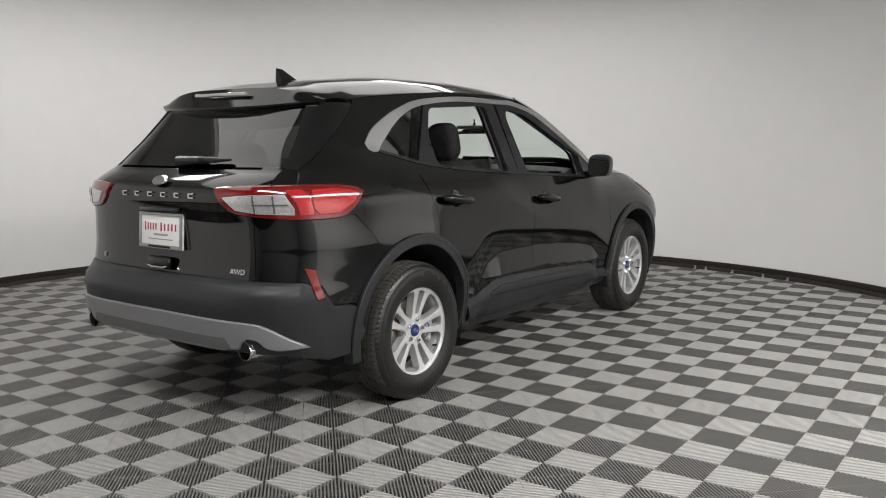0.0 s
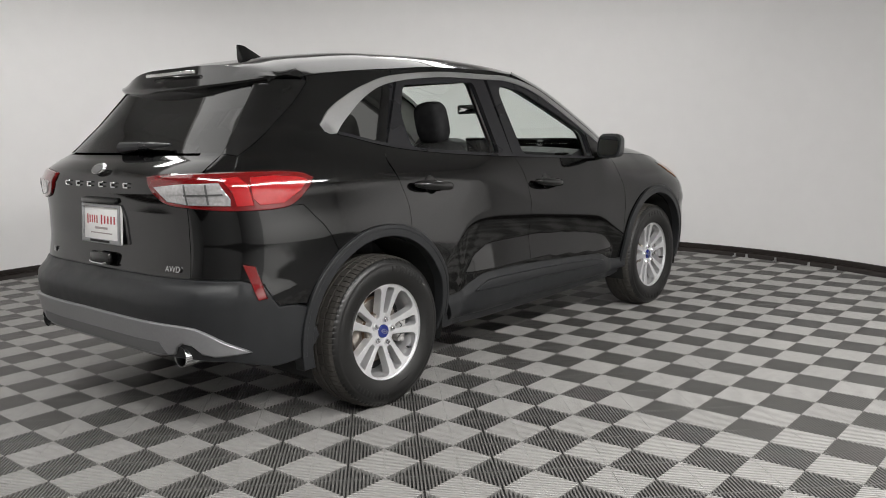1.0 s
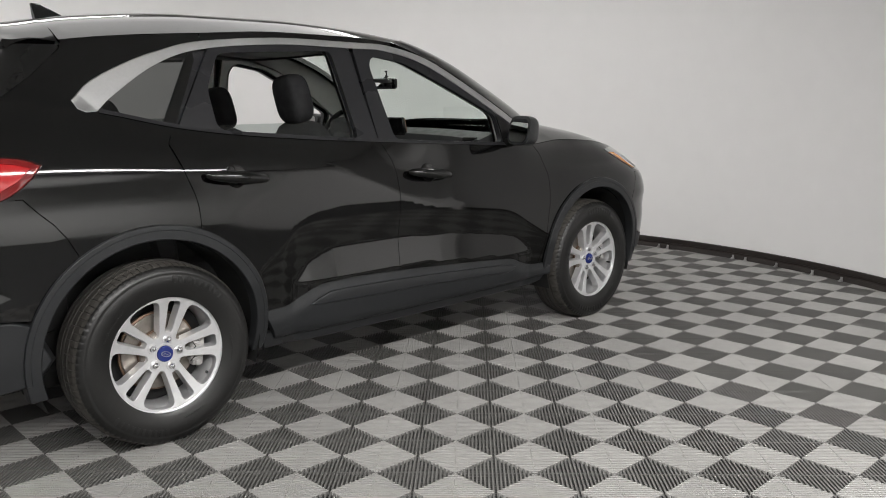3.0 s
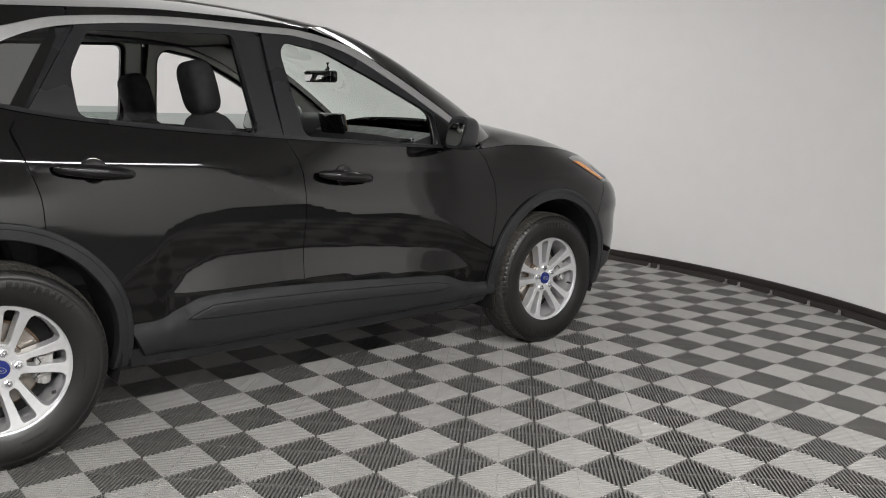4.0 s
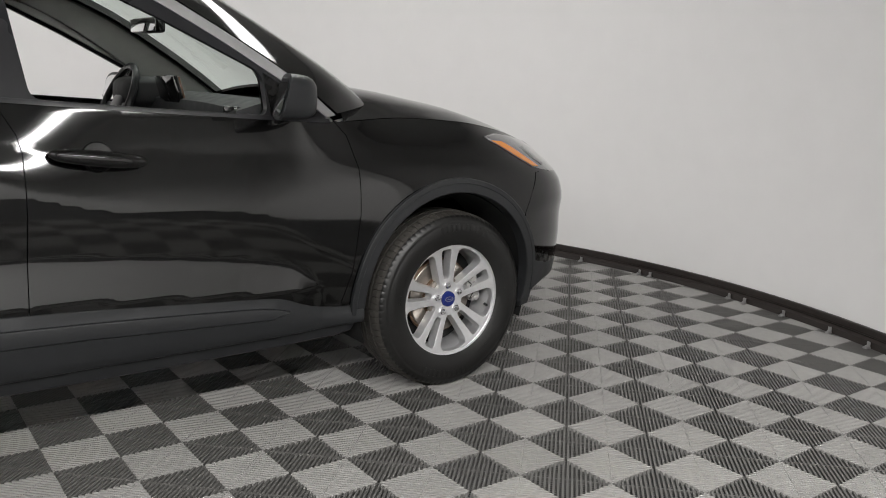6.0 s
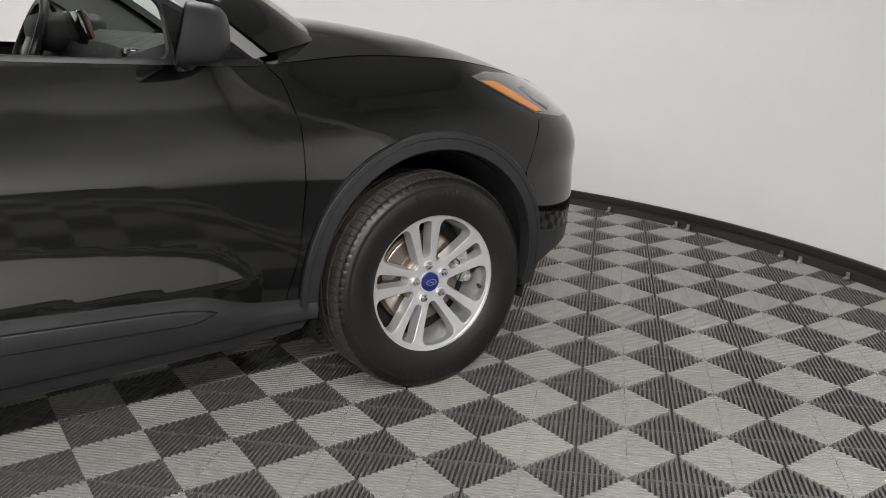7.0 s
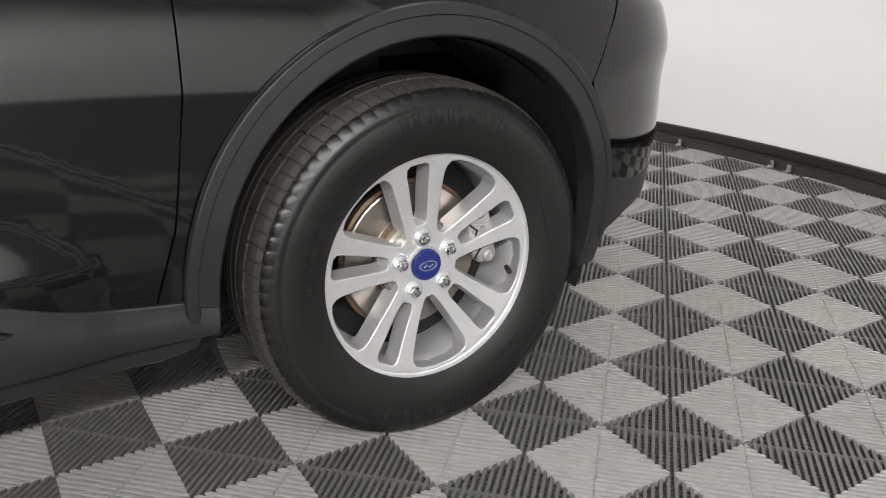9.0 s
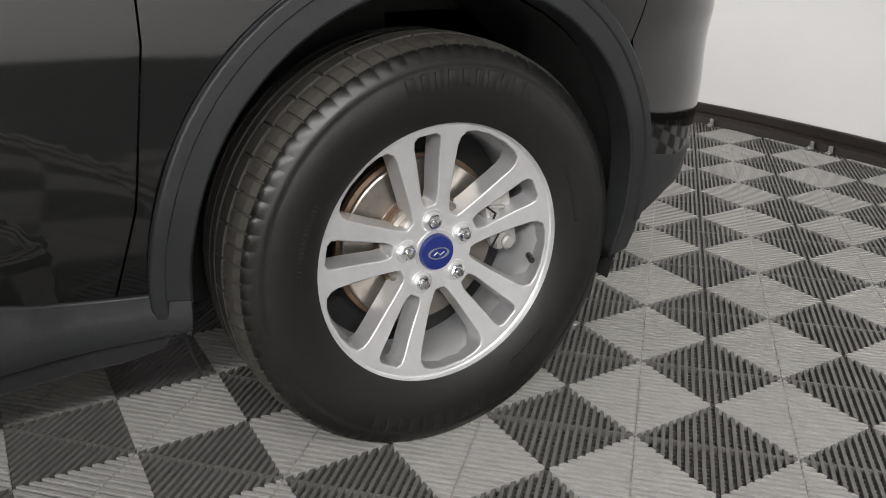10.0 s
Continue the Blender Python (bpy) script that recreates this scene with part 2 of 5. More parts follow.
def inside_mask(P, poly):
    P = np.asarray(P, float)
    inside = np.zeros(len(P), bool)
    q = np.asarray(poly, float)
    for a, b in zip(q, np.roll(q, -1, 0)):
        c = (a[1] > P[:, 1]) != (b[1] > P[:, 1])
        if a[1] != b[1]:
            inside ^= c & (P[:, 0] < (b[0] - a[0]) * (P[:, 1] - a[1]) / (b[1] - a[1]) + a[0])
    return inside


def near_line(P, poly, d):
    P = np.asarray(P, float)
    hit = np.zeros(len(P), bool)
    q = np.asarray(poly, float)
    for a, b in zip(q, np.roll(q, -1, 0)):
        e = b - a
        t = np.clip(((P - a) @ e) / max(e @ e, 1e-12), 0, 1)
        hit |= np.linalg.norm(P - a - t[:, None] * e, axis=1) < d
    return hit


def fill(poly, holes=(), step=0.04):
    """Triangles that fill a closed line with holes: points and index triples, with the loops' index ranges."""
    from mathutils.geometry import delaunay_2d_cdt
    loops = [dense(poly, step)] + [dense(h, step) for h in holes]
    pts, edges, ranges = [], [], []
    for loop in loops:
        s = len(pts)
        pts += loop
        edges += [(s + i, s + (i + 1) % len(loop)) for i in range(len(loop))]
        ranges.append((s, len(pts)))
    q = np.array(loops[0])
    lo, hi = q.min(0), q.max(0)
    gx = np.arange(lo[0] + step / 2, hi[0], step)
    gz = np.arange(lo[1] + step / 2, hi[1], step)
    if len(gx) and len(gz):
        G = np.array([(x + (step / 2 if j % 2 else 0), z) for j, z in enumerate(gz) for x in gx])
        ok = inside_mask(G, loops[0]) & ~near_line(G, loops[0], step * 0.5)
        for h in loops[1:]:
            ok &= ~inside_mask(G, h) & ~near_line(G, h, step * 0.5)
        pts += [tuple(g) for g in G[ok]]
    v, e, f, *_ = delaunay_2d_cdt([Vector(p) for p in pts], edges, [], 0, 1e-7)
    v = [(a.x, a.y) for a in v]
    tri = [t for t in f if len(t) == 3]
    turn = lambda t: (v[t[1]][0] - v[t[0]][0]) * (v[t[2]][1] - v[t[0]][1]) - (v[t[1]][1] - v[t[0]][1]) * (v[t[2]][0] - v[t[0]][0])
    tri = [tuple(t) if turn(t) > 0 else tuple(reversed(t)) for t in tri if abs(turn(t)) > 1e-10]
    C = np.array([np.mean([v[i] for i in t], axis=0) for t in tri])
    ok = inside_mask(C, loops[0])
    for h in loops[1:]:
        ok &= ~inside_mask(C, h)
    return v, [t for t, k in zip(tri, ok) if k], loops


def panel(name, chart, poly, mat, parent, holes=(), step=0.04, depth=0.012, gap=0.0015, label="", off=0.0, outward=None, edge=0.0, draft=0.0):
    """A sheet on the car's skin: chart(a, b, off) gives the place in space; its rim turns inwards by depth. edge: a rounded rim."""
    poly = grown(poly, -gap)
    holes = [grown(h, gap) for h in holes]
    v, tri, loops = fill(poly, holes, step)
    P = [Vector(chart(a, b, off)) for a, b in v]
    n = Vector()
    for t in tri:
        n += (P[t[1]] - P[t[0]]).cross(P[t[2]] - P[t[0]])
    c = sum(P, Vector()) / len(P)
    want = Vector(outward) if outward else c - Vector((1.3, 0, 0.6))
    flip = n.dot(want) < 0
    faces = [tuple(reversed(t)) if flip else tuple(t) for t in tri]
    h = 0.003

    def normal(a, b):
        da = Vector(chart(a + h, b, off)) - Vector(chart(a - h, b, off))
        db = Vector(chart(a, b + h, off)) - Vector(chart(a, b - h, off))
        m = da.cross(db)
        if m.length < 1e-12:
            return Vector(want).normalized()
        m.normalize()
        return -m if flip else m
    N = [normal(a, b) for a, b in v]
    for k, loop in enumerate(loops):
        s = len(P)
        m = len(loop)
        top = [Vector(chart(a, b, off)) for a, b in loop]
        out = grown(loop, 0.002 if k == 0 else -0.002)
        side = [(Vector(chart(a, b, off)) - p) for (a, b), p in zip(out, top)]
        side = [d.normalized() if d.length > 1e-9 else Vector(want).normalized() for d in side]
        ring = grown(loop, edge if k == 0 else -edge) if edge else loop
        P += top
        N += [normal(a, b) for a, b in loop] if edge else side
        if edge:
            P += [Vector(chart(a, b, off - edge)) for a, b in ring]
            N += side
        foot = grown(loop, -edge - draft) if draft and k else ring
        P += [Vector(chart(a, b, off - depth)) for a, b in foot]
        N += side
        turn = (area(loop) > 0) != flip
        if k:
            turn = not turn
        for lay in range(2 if edge else 1):
            for i in range(m):
                a, b = s + lay * m + i, s + lay * m + (i + 1) % m
                q = (b, a, a + m, b + m)
                faces.append(q if turn else tuple(reversed(q)))
    ob = mesh_object(name, P, faces, mat, parent, label)
    if len(ob.data.vertices) == len(N):
        ob.data.normals_split_custom_set_from_vertices([tuple(q) for q in N])
    return ob


# ---- the car's skin ----
belt = hermite([-0.9, -0.4, -0.143, 0.154, 0.352, 0.674, 1.251, 1.95, 2.2, 2.5, 2.8, 3.0, 3.2, 3.4, 3.6],
               [1.33, 1.315, 1.276, 1.211, 1.183, 1.152, 1.112, 1.072, 1.062, 1.072, 1.056, 1.024, 0.972, 0.90, 0.82])
door_side = hermite([0.15, 0.28, 0.34, 0.42, 0.50, 0.60, 0.72, 0.82, 0.90, 0.95],
                    [0.84, 0.887, 0.899, 0.9055, 0.9085, 0.9100, 0.9095, 0.9060, 0.9010, 0.8970])
# the flank turns under below a sweeping line, and flares out again in a scallop above the sill
under_line = hermite([0.30, 0.46, 0.53, 0.60, 0.70, 0.87, 1.16, 1.43, 1.68, 1.87, 1.97, 2.08, 2.17, 2.30], [0.50, 0.675, 0.73, 0.80, 0.843, 0.862, 0.862, 0.832, 0.792, 0.760, 0.722, 0.655, 0.60, 0.50])
scallop_line = hermite([0.50, 0.60, 0.67, 0.83, 1.12, 1.43, 1.84, 1.97, 2.07, 2.14, 2.25], [0.46, 0.565, 0.640, 0.683, 0.680, 0.662, 0.614, 0.588, 0.528, 0.46, 0.42])
fender_side = hermite([0.15, 0.30, 0.45, 0.60, 0.72, 0.80, 0.86, 0.91, 0.95], [0.86, 0.900, 0.915, 0.924, 0.929, 0.929, 0.923, 0.911, 0.900])
front_side = hermite([0.15, 0.30, 0.45, 0.60, 0.72, 0.80, 0.86, 0.91, 0.95], [0.86, 0.905, 0.925, 0.936, 0.935, 0.929, 0.922, 0.912, 0.900])
rear_line = hermite([0.20, 0.30, 0.40, 0.50, 0.60, 0.64, 0.69, 0.73, 0.82, 0.92, 1.02, 1.08, 1.12, 1.16, 1.20, 1.30, 1.40, 1.50, 1.56],
                    [-0.80, -0.88, -0.925, -0.945, -0.955, -0.945, -0.888, -0.876, -0.862, -0.862, -0.875, -0.885, -0.872, -0.825, -0.745, -0.645, -0.545, -0.45, -0.395])
front_line = hermite([0.18, 0.28, 0.36, 0.50, 0.62, 0.75, 0.85, 0.95, 1.05], [3.44, 3.525, 3.565, 3.59, 3.595, 3.605, 3.57, 3.50, 3.38])
XA, XF = -0.10, 2.75
NR, NF = 4.5, 2.8


def belt_width(x):
    w = 0.84 - (belt(min(x, 2.2)) - 1.08) * 0.40
    t = min(1, max(0, (x - 0.9) / 0.5)) * min(1, max(0, (2.5 - x) / 0.5))
    w += 0.011 * t * t * (3 - 2 * t)
    if x > 2.0:
        t = min(1, (x - 2.0) / 0.6)
        w -= 0.10 * t * t * (3 - 2 * t)
    return w


def half_width(x, z):
    zc = 1.03 - 0.036 * min(max(x, -0.2), 2.9)
    zb = max(belt(x), zc + 0.03) if x > 2.2 else belt(x)
    if x > 2.6:
        zc = min(zc, belt(x) - 0.05)
        zb = belt(x)
    zz = z if z < 0.6 else 0.6 + (min(z, zc) - 0.6) * 0.35 / (zc - 0.6)
    g = max(math.exp(-(x / 0.36) ** 2) if x > 0 else 1.0, math.exp(-((x - 2.68) / 0.36) ** 2) if x < 2.68 else 1.0)
    w = (1 - g) * door_side(zz) + g * (fender_side(zz) if x < 1.3 else front_side(zz))
    if 0.3 < x < 2.3:
        d = max(0.0, under_line(x) - z)
        w -= 0.13 * d * d / (d + 0.030)
        low = 0.535 - 0.055 * min(1, max(0, (x - 1.3) / 0.7))
        e = max(0.0, scallop_line(x) - max(z, low))
        w += 0.31 * e * e / (e + 0.026)
    wb = belt_width(x)
    k = min(1, max(0, (x - 0.7) / 0.8))
    k = k * k * (3 - 2 * k)
    f = min(1, max(0, (x - 1.85) / 0.6))
    f = f * f * (3 - 2 * f)
    zs = min(zc - k * (zc - 0.79), zb - 0.05)
    if z > zs:
        s = min(1, (z - zs) / (zb - zs))
        w -= (w - wb) * s ** (1.6 - 0.42 * k + 1.3 * f)
    if z > zb:
        w = wb - (z - zb) * 0.40
    if x < 0:
        w -= 0.05 * (x / 0.9) ** 2
    return w


def skin_y(x, z):
    """The car's half width at a place along it and a height, with the rounded ends."""
    w = half_width(x, z)
    if x < XA:
        c = min(1, (XA - x) / (XA - rear_line(z)))
        w *= (1 - c ** NR) ** (1 / NR)
    if x > XF:
        c = min(1, (x - XF) / (front_line(z) - XF))
        w *= (1 - c ** NF) ** (1 / NF)
        # a ridge across the bumper's corner with a hollow below it
        k = min(1, max(0, (x - 3.02) / 0.16))
        w += k * k * (3 - 2 * k) * (0.006 * math.exp(-((z - 0.725) / 0.032) ** 2) - 0.004 * math.exp(-((z - 0.64) / 0.055) ** 2)) * min(1, 4 * (1 - c))
    return w


def side_chart(sign):
    return lambda x, z, off=0.0: (x, sign * (skin_y(x, z) + off), z)


def wrap(pivot, back):
    """A chart round the car's tail (back) or nose: the angle about an upright axis, times 1.2, and the height."""
    def f(u, z, off=0.0):
        a = u / 1.2
        d = Vector((-math.cos(a) if back else math.cos(a), math.sin(a)))
        lo, hi = 0.2, 1.9
        end = rear_line(z) if back else front_line(z)
        for _ in range(24):
            r = 0.5 * (lo + hi)
            x, y = pivot + d.x * r, abs(d.y * r)
            out = (x <= end if back else x >= end) or y >= skin_y(x, z)
            lo, hi = (lo, r) if out else (r, hi)
        return (pivot + d.x * (lo + off), d.y * (lo + off), z)
    return f


tail_chart = wrap(0.3, True)


def tail_u(x, z):
    """The tail chart's angle for a place on the flank."""
    return 1.2 * math.atan2(skin_y(x, z), 0.3 - x), z


def nose_u(x, z):
    return 1.2 * math.atan2(skin_y(x, z), x - 2.45), z


nose_chart = wrap(2.45, False)


# ---- room ----
CX, CY, RAD = 0.70, -0.02, 4.36


def wall_line():
    """The curved wall's plan."""
    pts = [(CX + RAD * math.cos(radians(a)), CY + RAD * math.sin(radians(a))) for a in range(-48, 173, 2)]
    return pts


ARC = wall_line()


def upright(name, pts, z0, z1, thick, mat, label):
    """A standing wall along a line, with thickness on its right-hand side."""
    n = len(pts)
    outer = []
    for i, p in enumerate(pts):
        a, b = Vector(pts[max(0, i - 1)]), Vector(pts[min(n - 1, i + 1)])
        d = (b - a).normalized()
        outer.append((p[0] + d.y * thick, p[1] - d.x * thick))
    V = [(*p, z0) for p in pts] + [(*p, z1) for p in pts] + [(*p, z0) for p in outer] + [(*p, z1) for p in outer]
    F = []
    for i in range(n - 1):
        F += [(i, i + 1, n + i + 1, n + i), (2 * n + i + 1, 2 * n + i, 3 * n + i, 3 * n + i + 1), (n + i, n + i + 1, 3 * n + i + 1, 3 * n + i)]
    F += [(0, n, 3 * n, 2 * n), (n - 1, 3 * n - 1, 4 * n - 1, 2 * n - 1)]
    ob = mesh_object(name, V, F, mat, label=label, smooth=False)
    if n > 8:
        ob.data.polygons.foreach_set("use_smooth", [True] * len(ob.data.polygons))
        ob.data.set_sharp_from_angle(angle=radians(40))
    return tagged(ob, category="wall", kind="structure")


upright("wall_curved", ARC, -0.02, CEIL, 0.15, WALL, "smooth white curved studio wall")
A0, A1 = ARC[0], ARC[-1]
upright("wall_east", [(A0[0] + 0.9, -7.0), (A0[0] + 0.9, A0[1] - 0.4), A0], -0.02, CEIL, 0.15, WALL, "plain white side wall")
upright("wall_south", [(-2.6, -7.0), (A0[0] + 0.9, -7.0)], -0.02, CEIL, 0.15, BACK_WALL, "plain white wall")
# unseen wall, added to set the tone mirrored in tail and door mirror
upright("wall_west", [A1, (-4.6, A1[1]), (-7.4, A1[1]), (-7.4, -7.0), (-2.6, -7.0)], -0.02, CEIL, 0.15, REFLECTED_GREY, "unseen wall, its grey set for reflections in the car")

bm = bmesh.new()
block(bm, (-0.5, -1.9, CEIL + 0.06), (16, 15, 0.1))
tagged(part("ceiling", bm, CEILING, smooth=False), "plain grey ceiling over hanging lamps", "ceiling", kind="structure")


def base_profile():
    """Section of the skirting: distance from the wall and height."""
    return [(0.0, 0.088), (0.010, 0.088), (0.014, 0.084), (0.014, 0.050), (0.009, 0.046), (0.009, 0.040), (0.020, 0.034), (0.028, 0.030), (0.034, 0.0), (0.0, 0.0)]


V, F = [], []
prof = base_profile()
for a in range(-48, 173, 1):
    c, s = math.cos(radians(a)), math.sin(radians(a))
    V += [(CX + (RAD - 0.001 - d) * c, CY + (RAD - 0.001 - d) * s, z + 0.001) for d, z in prof]
m = len(prof)
for i in range(220):
    for k in range(m - 1):
        F.append((i * m + k, i * m + k + 1, (i + 1) * m + k + 1, (i + 1) * m + k))
base = mesh_object("baseboard", V, F, BASE, smooth=False)
tagged(base, "dark brown rubber skirting with a ridge at the wall's foot", "baseboard", kind="structure")


def skirting_clip(angle, slant):
    bm = bmesh.new()
    block(bm, (0, 0, 0.006), (0.030, 0.022, 0.010), 0.002)
    block(bm, (0.010, 0, 0.020), (0.008, 0.018, 0.030), 0.002)
    lathe(bm, [(0.005, 0.011), (0.005, 0.016), (0.003, 0.018)], (-0.006, 0, 0), "z", 8)
    ob = part("skirting_clip", bm, BRIGHT)
    r = RAD - 0.055
    ob.matrix_basis = pose(CX + r * math.cos(radians(angle)), CY + r * math.sin(radians(angle)), 0.0, 0, 0, angle + slant)
    tagged(ob, "small bright metal clip at the skirting", "clip", group="skirting clips")


for ang, sl in ((-21.0, 0), (-17.6, 20), (-13.2, 0), (-9.4, 15), (-7.8, -10), (0.6, 10), (1.8, -15), (8.4, 0), (15.5, 10)):
    skirting_clip(ang, sl)

# ---- hanging lamps, added out of view ----
for x, y, length, turn, power in LAMPS:
    lamp = tagged(new("hanging_lamp"), "long narrow white strip lamp hung out of view, added to light the studio", "lamp", group="hanging lamps")
    lamp.matrix_basis = pose(x, y, CEIL - 0.30, 0, 0, turn)
    h = length / 2
    bm = bmesh.new()
    for dx, dy, sx, sy in ((0, 0.200, length, 0.02), (0, -0.200, length, 0.02), (h - 0.01, 0, 0.02, 0.38), (0.01 - h, 0, 0.02, 0.38)):
        block(bm, (dx, dy, 0), (sx, sy, 0.06), 0.004)
    block(bm, (0, 0, 0.032), (length, 0.42, 0.006))
    part("housing", bm, PLATE_WHITE, lamp)
    bm = bmesh.new()
    block(bm, (0, 0, 0.0), (length - 0.04, 0.38, 0.012))
    part("diffuser", bm, TUBE, lamp, smooth=False)
    for dx in (-0.35 * length, 0.35 * length):
        bm = bmesh.new()
        lathe(bm, [(0.003, 0.035), (0.003, 0.31)], (dx, 0, 0), "z", 8)
        part("hanger", bm, CHROME, lamp)
    data = bpy.data.lights.new("tube_light", "AREA")
    data.shape, data.size, data.size_y, data.energy, data.color = "RECTANGLE", length - 0.06, 0.37, power, (1.0, 0.985, 0.965)
    ob = new("tube_light", data)
    ob.matrix_basis = pose(x, y, CEIL - 0.315, 0, 0, turn)

for x, y, sx, sy, power in SOFT:
    soft = tagged(new("ceiling_light"), "broad glowing white stretched ceiling panel, switched on", "lamp", group="ceiling panels")
    soft.matrix_basis = pose(x, y, CEIL - 0.06)
    bm = bmesh.new()
    for dx, dy, wx, wy in ((0, sy / 2, sx, 0.05), (0, -sy / 2, sx, 0.05), (sx / 2, 0, 0.05, sy), (-sx / 2, 0, 0.05, sy)):
        block(bm, (dx, dy, 0), (wx, wy, 0.08), 0.004)
    part("frame", bm, PLATE_WHITE, soft)
    bm = bmesh.new()
    block(bm, (0, 0, 0.01), (sx - 0.06, sy - 0.06, 0.012))
    part("diffuser", bm, LED, soft, smooth=False)
    data = bpy.data.lights.new("panel_light", "AREA")
    data.shape, data.size, data.size_y, data.energy, data.color = "RECTANGLE", sx - 0.08, sy - 0.08, power, (1.0, 0.985, 0.96)
    ob = new("panel_light", data)
    ob.matrix_basis = pose(x, y, CEIL - 0.065)

# ---- the car ----
car = tagged(new("suv_car"), "black compact SUV with silver alloy wheels and lowered windows", "car")
RIGHT, LEFT = -1, 1
TRIM_TOP = [(-0.221, 1.315), (-0.144, 1.382), (-0.003, 1.45), (0.143, 1.502), (0.333, 1.547), (0.712, 1.576), (1.10, 1.572), (1.30, 1.564), (1.53, 1.508), (1.756, 1.390), (2.02, 1.222), (2.19, 1.085)]
TRIM_LOW = [(-0.143, 1.276), (-0.068, 1.336), (0.117, 1.449), (0.322, 1.515), (0.70, 1.550), (1.10, 1.546), (1.28, 1.540), (1.50, 1.487), (1.73, 1.367), (1.99, 1.202), (2.15, 1.078)]
top_line, low_line = spline(TRIM_TOP, 8), spline(TRIM_LOW, 8)
roof_edge = hermite([-0.6, -0.3, 0.0, 0.333, 0.71, 1.10, 1.33], [1.455, 1.518, 1.556, 1.580, 1.602, 1.598, 1.580])
roof_top = hermite([-0.6, -0.4, -0.1, 0.4, 0.8, 1.2, 1.45, 1.6], [1.535, 1.585, 1.648, 1.684, 1.684, 1.660, 1.632, 1.612])


def cut(line, x0, x1):
    """The stretch of a line between two places along the car."""
    return [p for p in line if x0 - 1e-6 <= p[0] <= x1 + 1e-6]


def belt_stretch(x0, x1, dz=0.0, n=14):
    return [(x0 + (x1 - x0) * k / n, belt(x0 + (x1 - x0) * k / n) + dz) for k in range(n + 1)]


def roof_chart(x, y, off=0.0):
    e = min(1.33, max(-0.6, x))
    ye = skin_y(e, roof_edge(e))
    s = min(1.0, abs(y) / ye)
    return (x, y, roof_top(x) - (roof_top(e) - roof_edge(e)) * s ** 5 + off)


screen_x = hermite([0, 0.15, 0.35, 0.6, 0.8, 1.0], [2.20, 2.06, 1.865, 1.62, 1.46, 1.33])
screen_z = hermite([0, 0.15, 0.35, 0.6, 0.8, 1.0], [1.085, 1.195, 1.325, 1.468, 1.537, 1.580])


def screen_chart(v, s, off=0.0):
    x, z = screen_x(v), screen_z(v)
    y = skin_y(x, z)
    k = 1 - abs(s) ** 5.5
    b, c = 0.31 * (1 - v) + 0.25 * v, 0.045 * (1 - v) + 0.034 * v
    return (x + b * k + off * 0.45, s * (y + off * 0.2), z + c * k + off * 0.85)


def hood_width(x):
    return min(belt_width(x), skin_y(x, belt(x))) if x > XF else belt_width(x)


def hood_chart(x, y, off=0.0):
    w = hood_width(x)
    s = min(1, abs(y) / w)
    rise = min(1, max(0, (2.95 - x) / 0.6))
    return (x, y, belt(x) + (0.072 + 0.05 * rise * rise * (3 - 2 * rise) - 0.062 * min(1, max(0, (x - 2.85) / 0.5)) ** 1.5) * (1 - s ** 4.5) + off)


ROOF_F = [(1.33 + 0.25 * (1 - abs(s / 10) ** 5.5), s / 10 * skin_y(1.33, 1.58)) for s in (-10, -9.7, -9.4, -9, -8.5, -8, -7, -6, -4, -2, 0, 2, 4, 6, 7, 8, 8.5, 9, 9.4, 9.7, 10)]
roof_side = [(x, -skin_y(x, roof_edge(x))) for x in np.linspace(1.33, -0.22, 30)]
roof_poly = outline(roof_side, [(-0.235, -0.3), (-0.24, 0.0), (-0.235, 0.3)], [(x, -y) for x, y in roof_side[::-1]], ROOF_F[::-1])
panel("roof", roof_chart, roof_poly, PAINT, car, step=0.06, outward=(0, 0, 1))
panel("headliner", roof_chart, grown(roof_poly, -0.03), HEADLINER, car, step=0.1, off=-0.045, outward=(0, 0, -1), label="light grey cloth headliner")

panel("windscreen", screen_chart, outline([(0.02, s / 10 * 0.83) for s in range(-10, 11)], [(0.97, s / 10 * 0.83) for s in range(10, -11, -1)]), WINDSCREEN, car, step=0.06, depth=0.004, outward=(0.5, 0, 1), label="green tinted windscreen")
for sign in (RIGHT, LEFT):
    strip = outline([(v / 12, sign * 0.825) for v in range(13)], [(v / 12, sign * 1.0) for v in range(12, -1, -1)])
    pillar = panel("front_pillar", screen_chart, strip, PAINT, car, step=0.025, depth=0.03, off=0.004, outward=(0.4, sign, 1))
    panel("pillar_trim", screen_chart, grown(strip, -0.004), HEADLINER, pillar, step=0.04, depth=0.01, off=-0.035, outward=(-0.4, -sign, -1), label="light grey inner pillar trim")
hood_side = [(x, -hood_width(x)) for x in np.linspace(2.22, 3.24, 22)]
hood_poly = outline(hood_side, [(3.30, -0.52), (3.35, -0.40), (3.39, -0.2), (3.40, 0), (3.39, 0.2), (3.35, 0.40), (3.30, 0.52)], [(x, -y) for x, y in hood_side[::-1]], [(2.35, 0.6), (2.48, 0.3), (2.52, 0), (2.48, -0.3), (2.35, -0.6)])
panel("hood", hood_chart, hood_poly, PAINT, car, step=0.06, outward=(0, 0, 1))

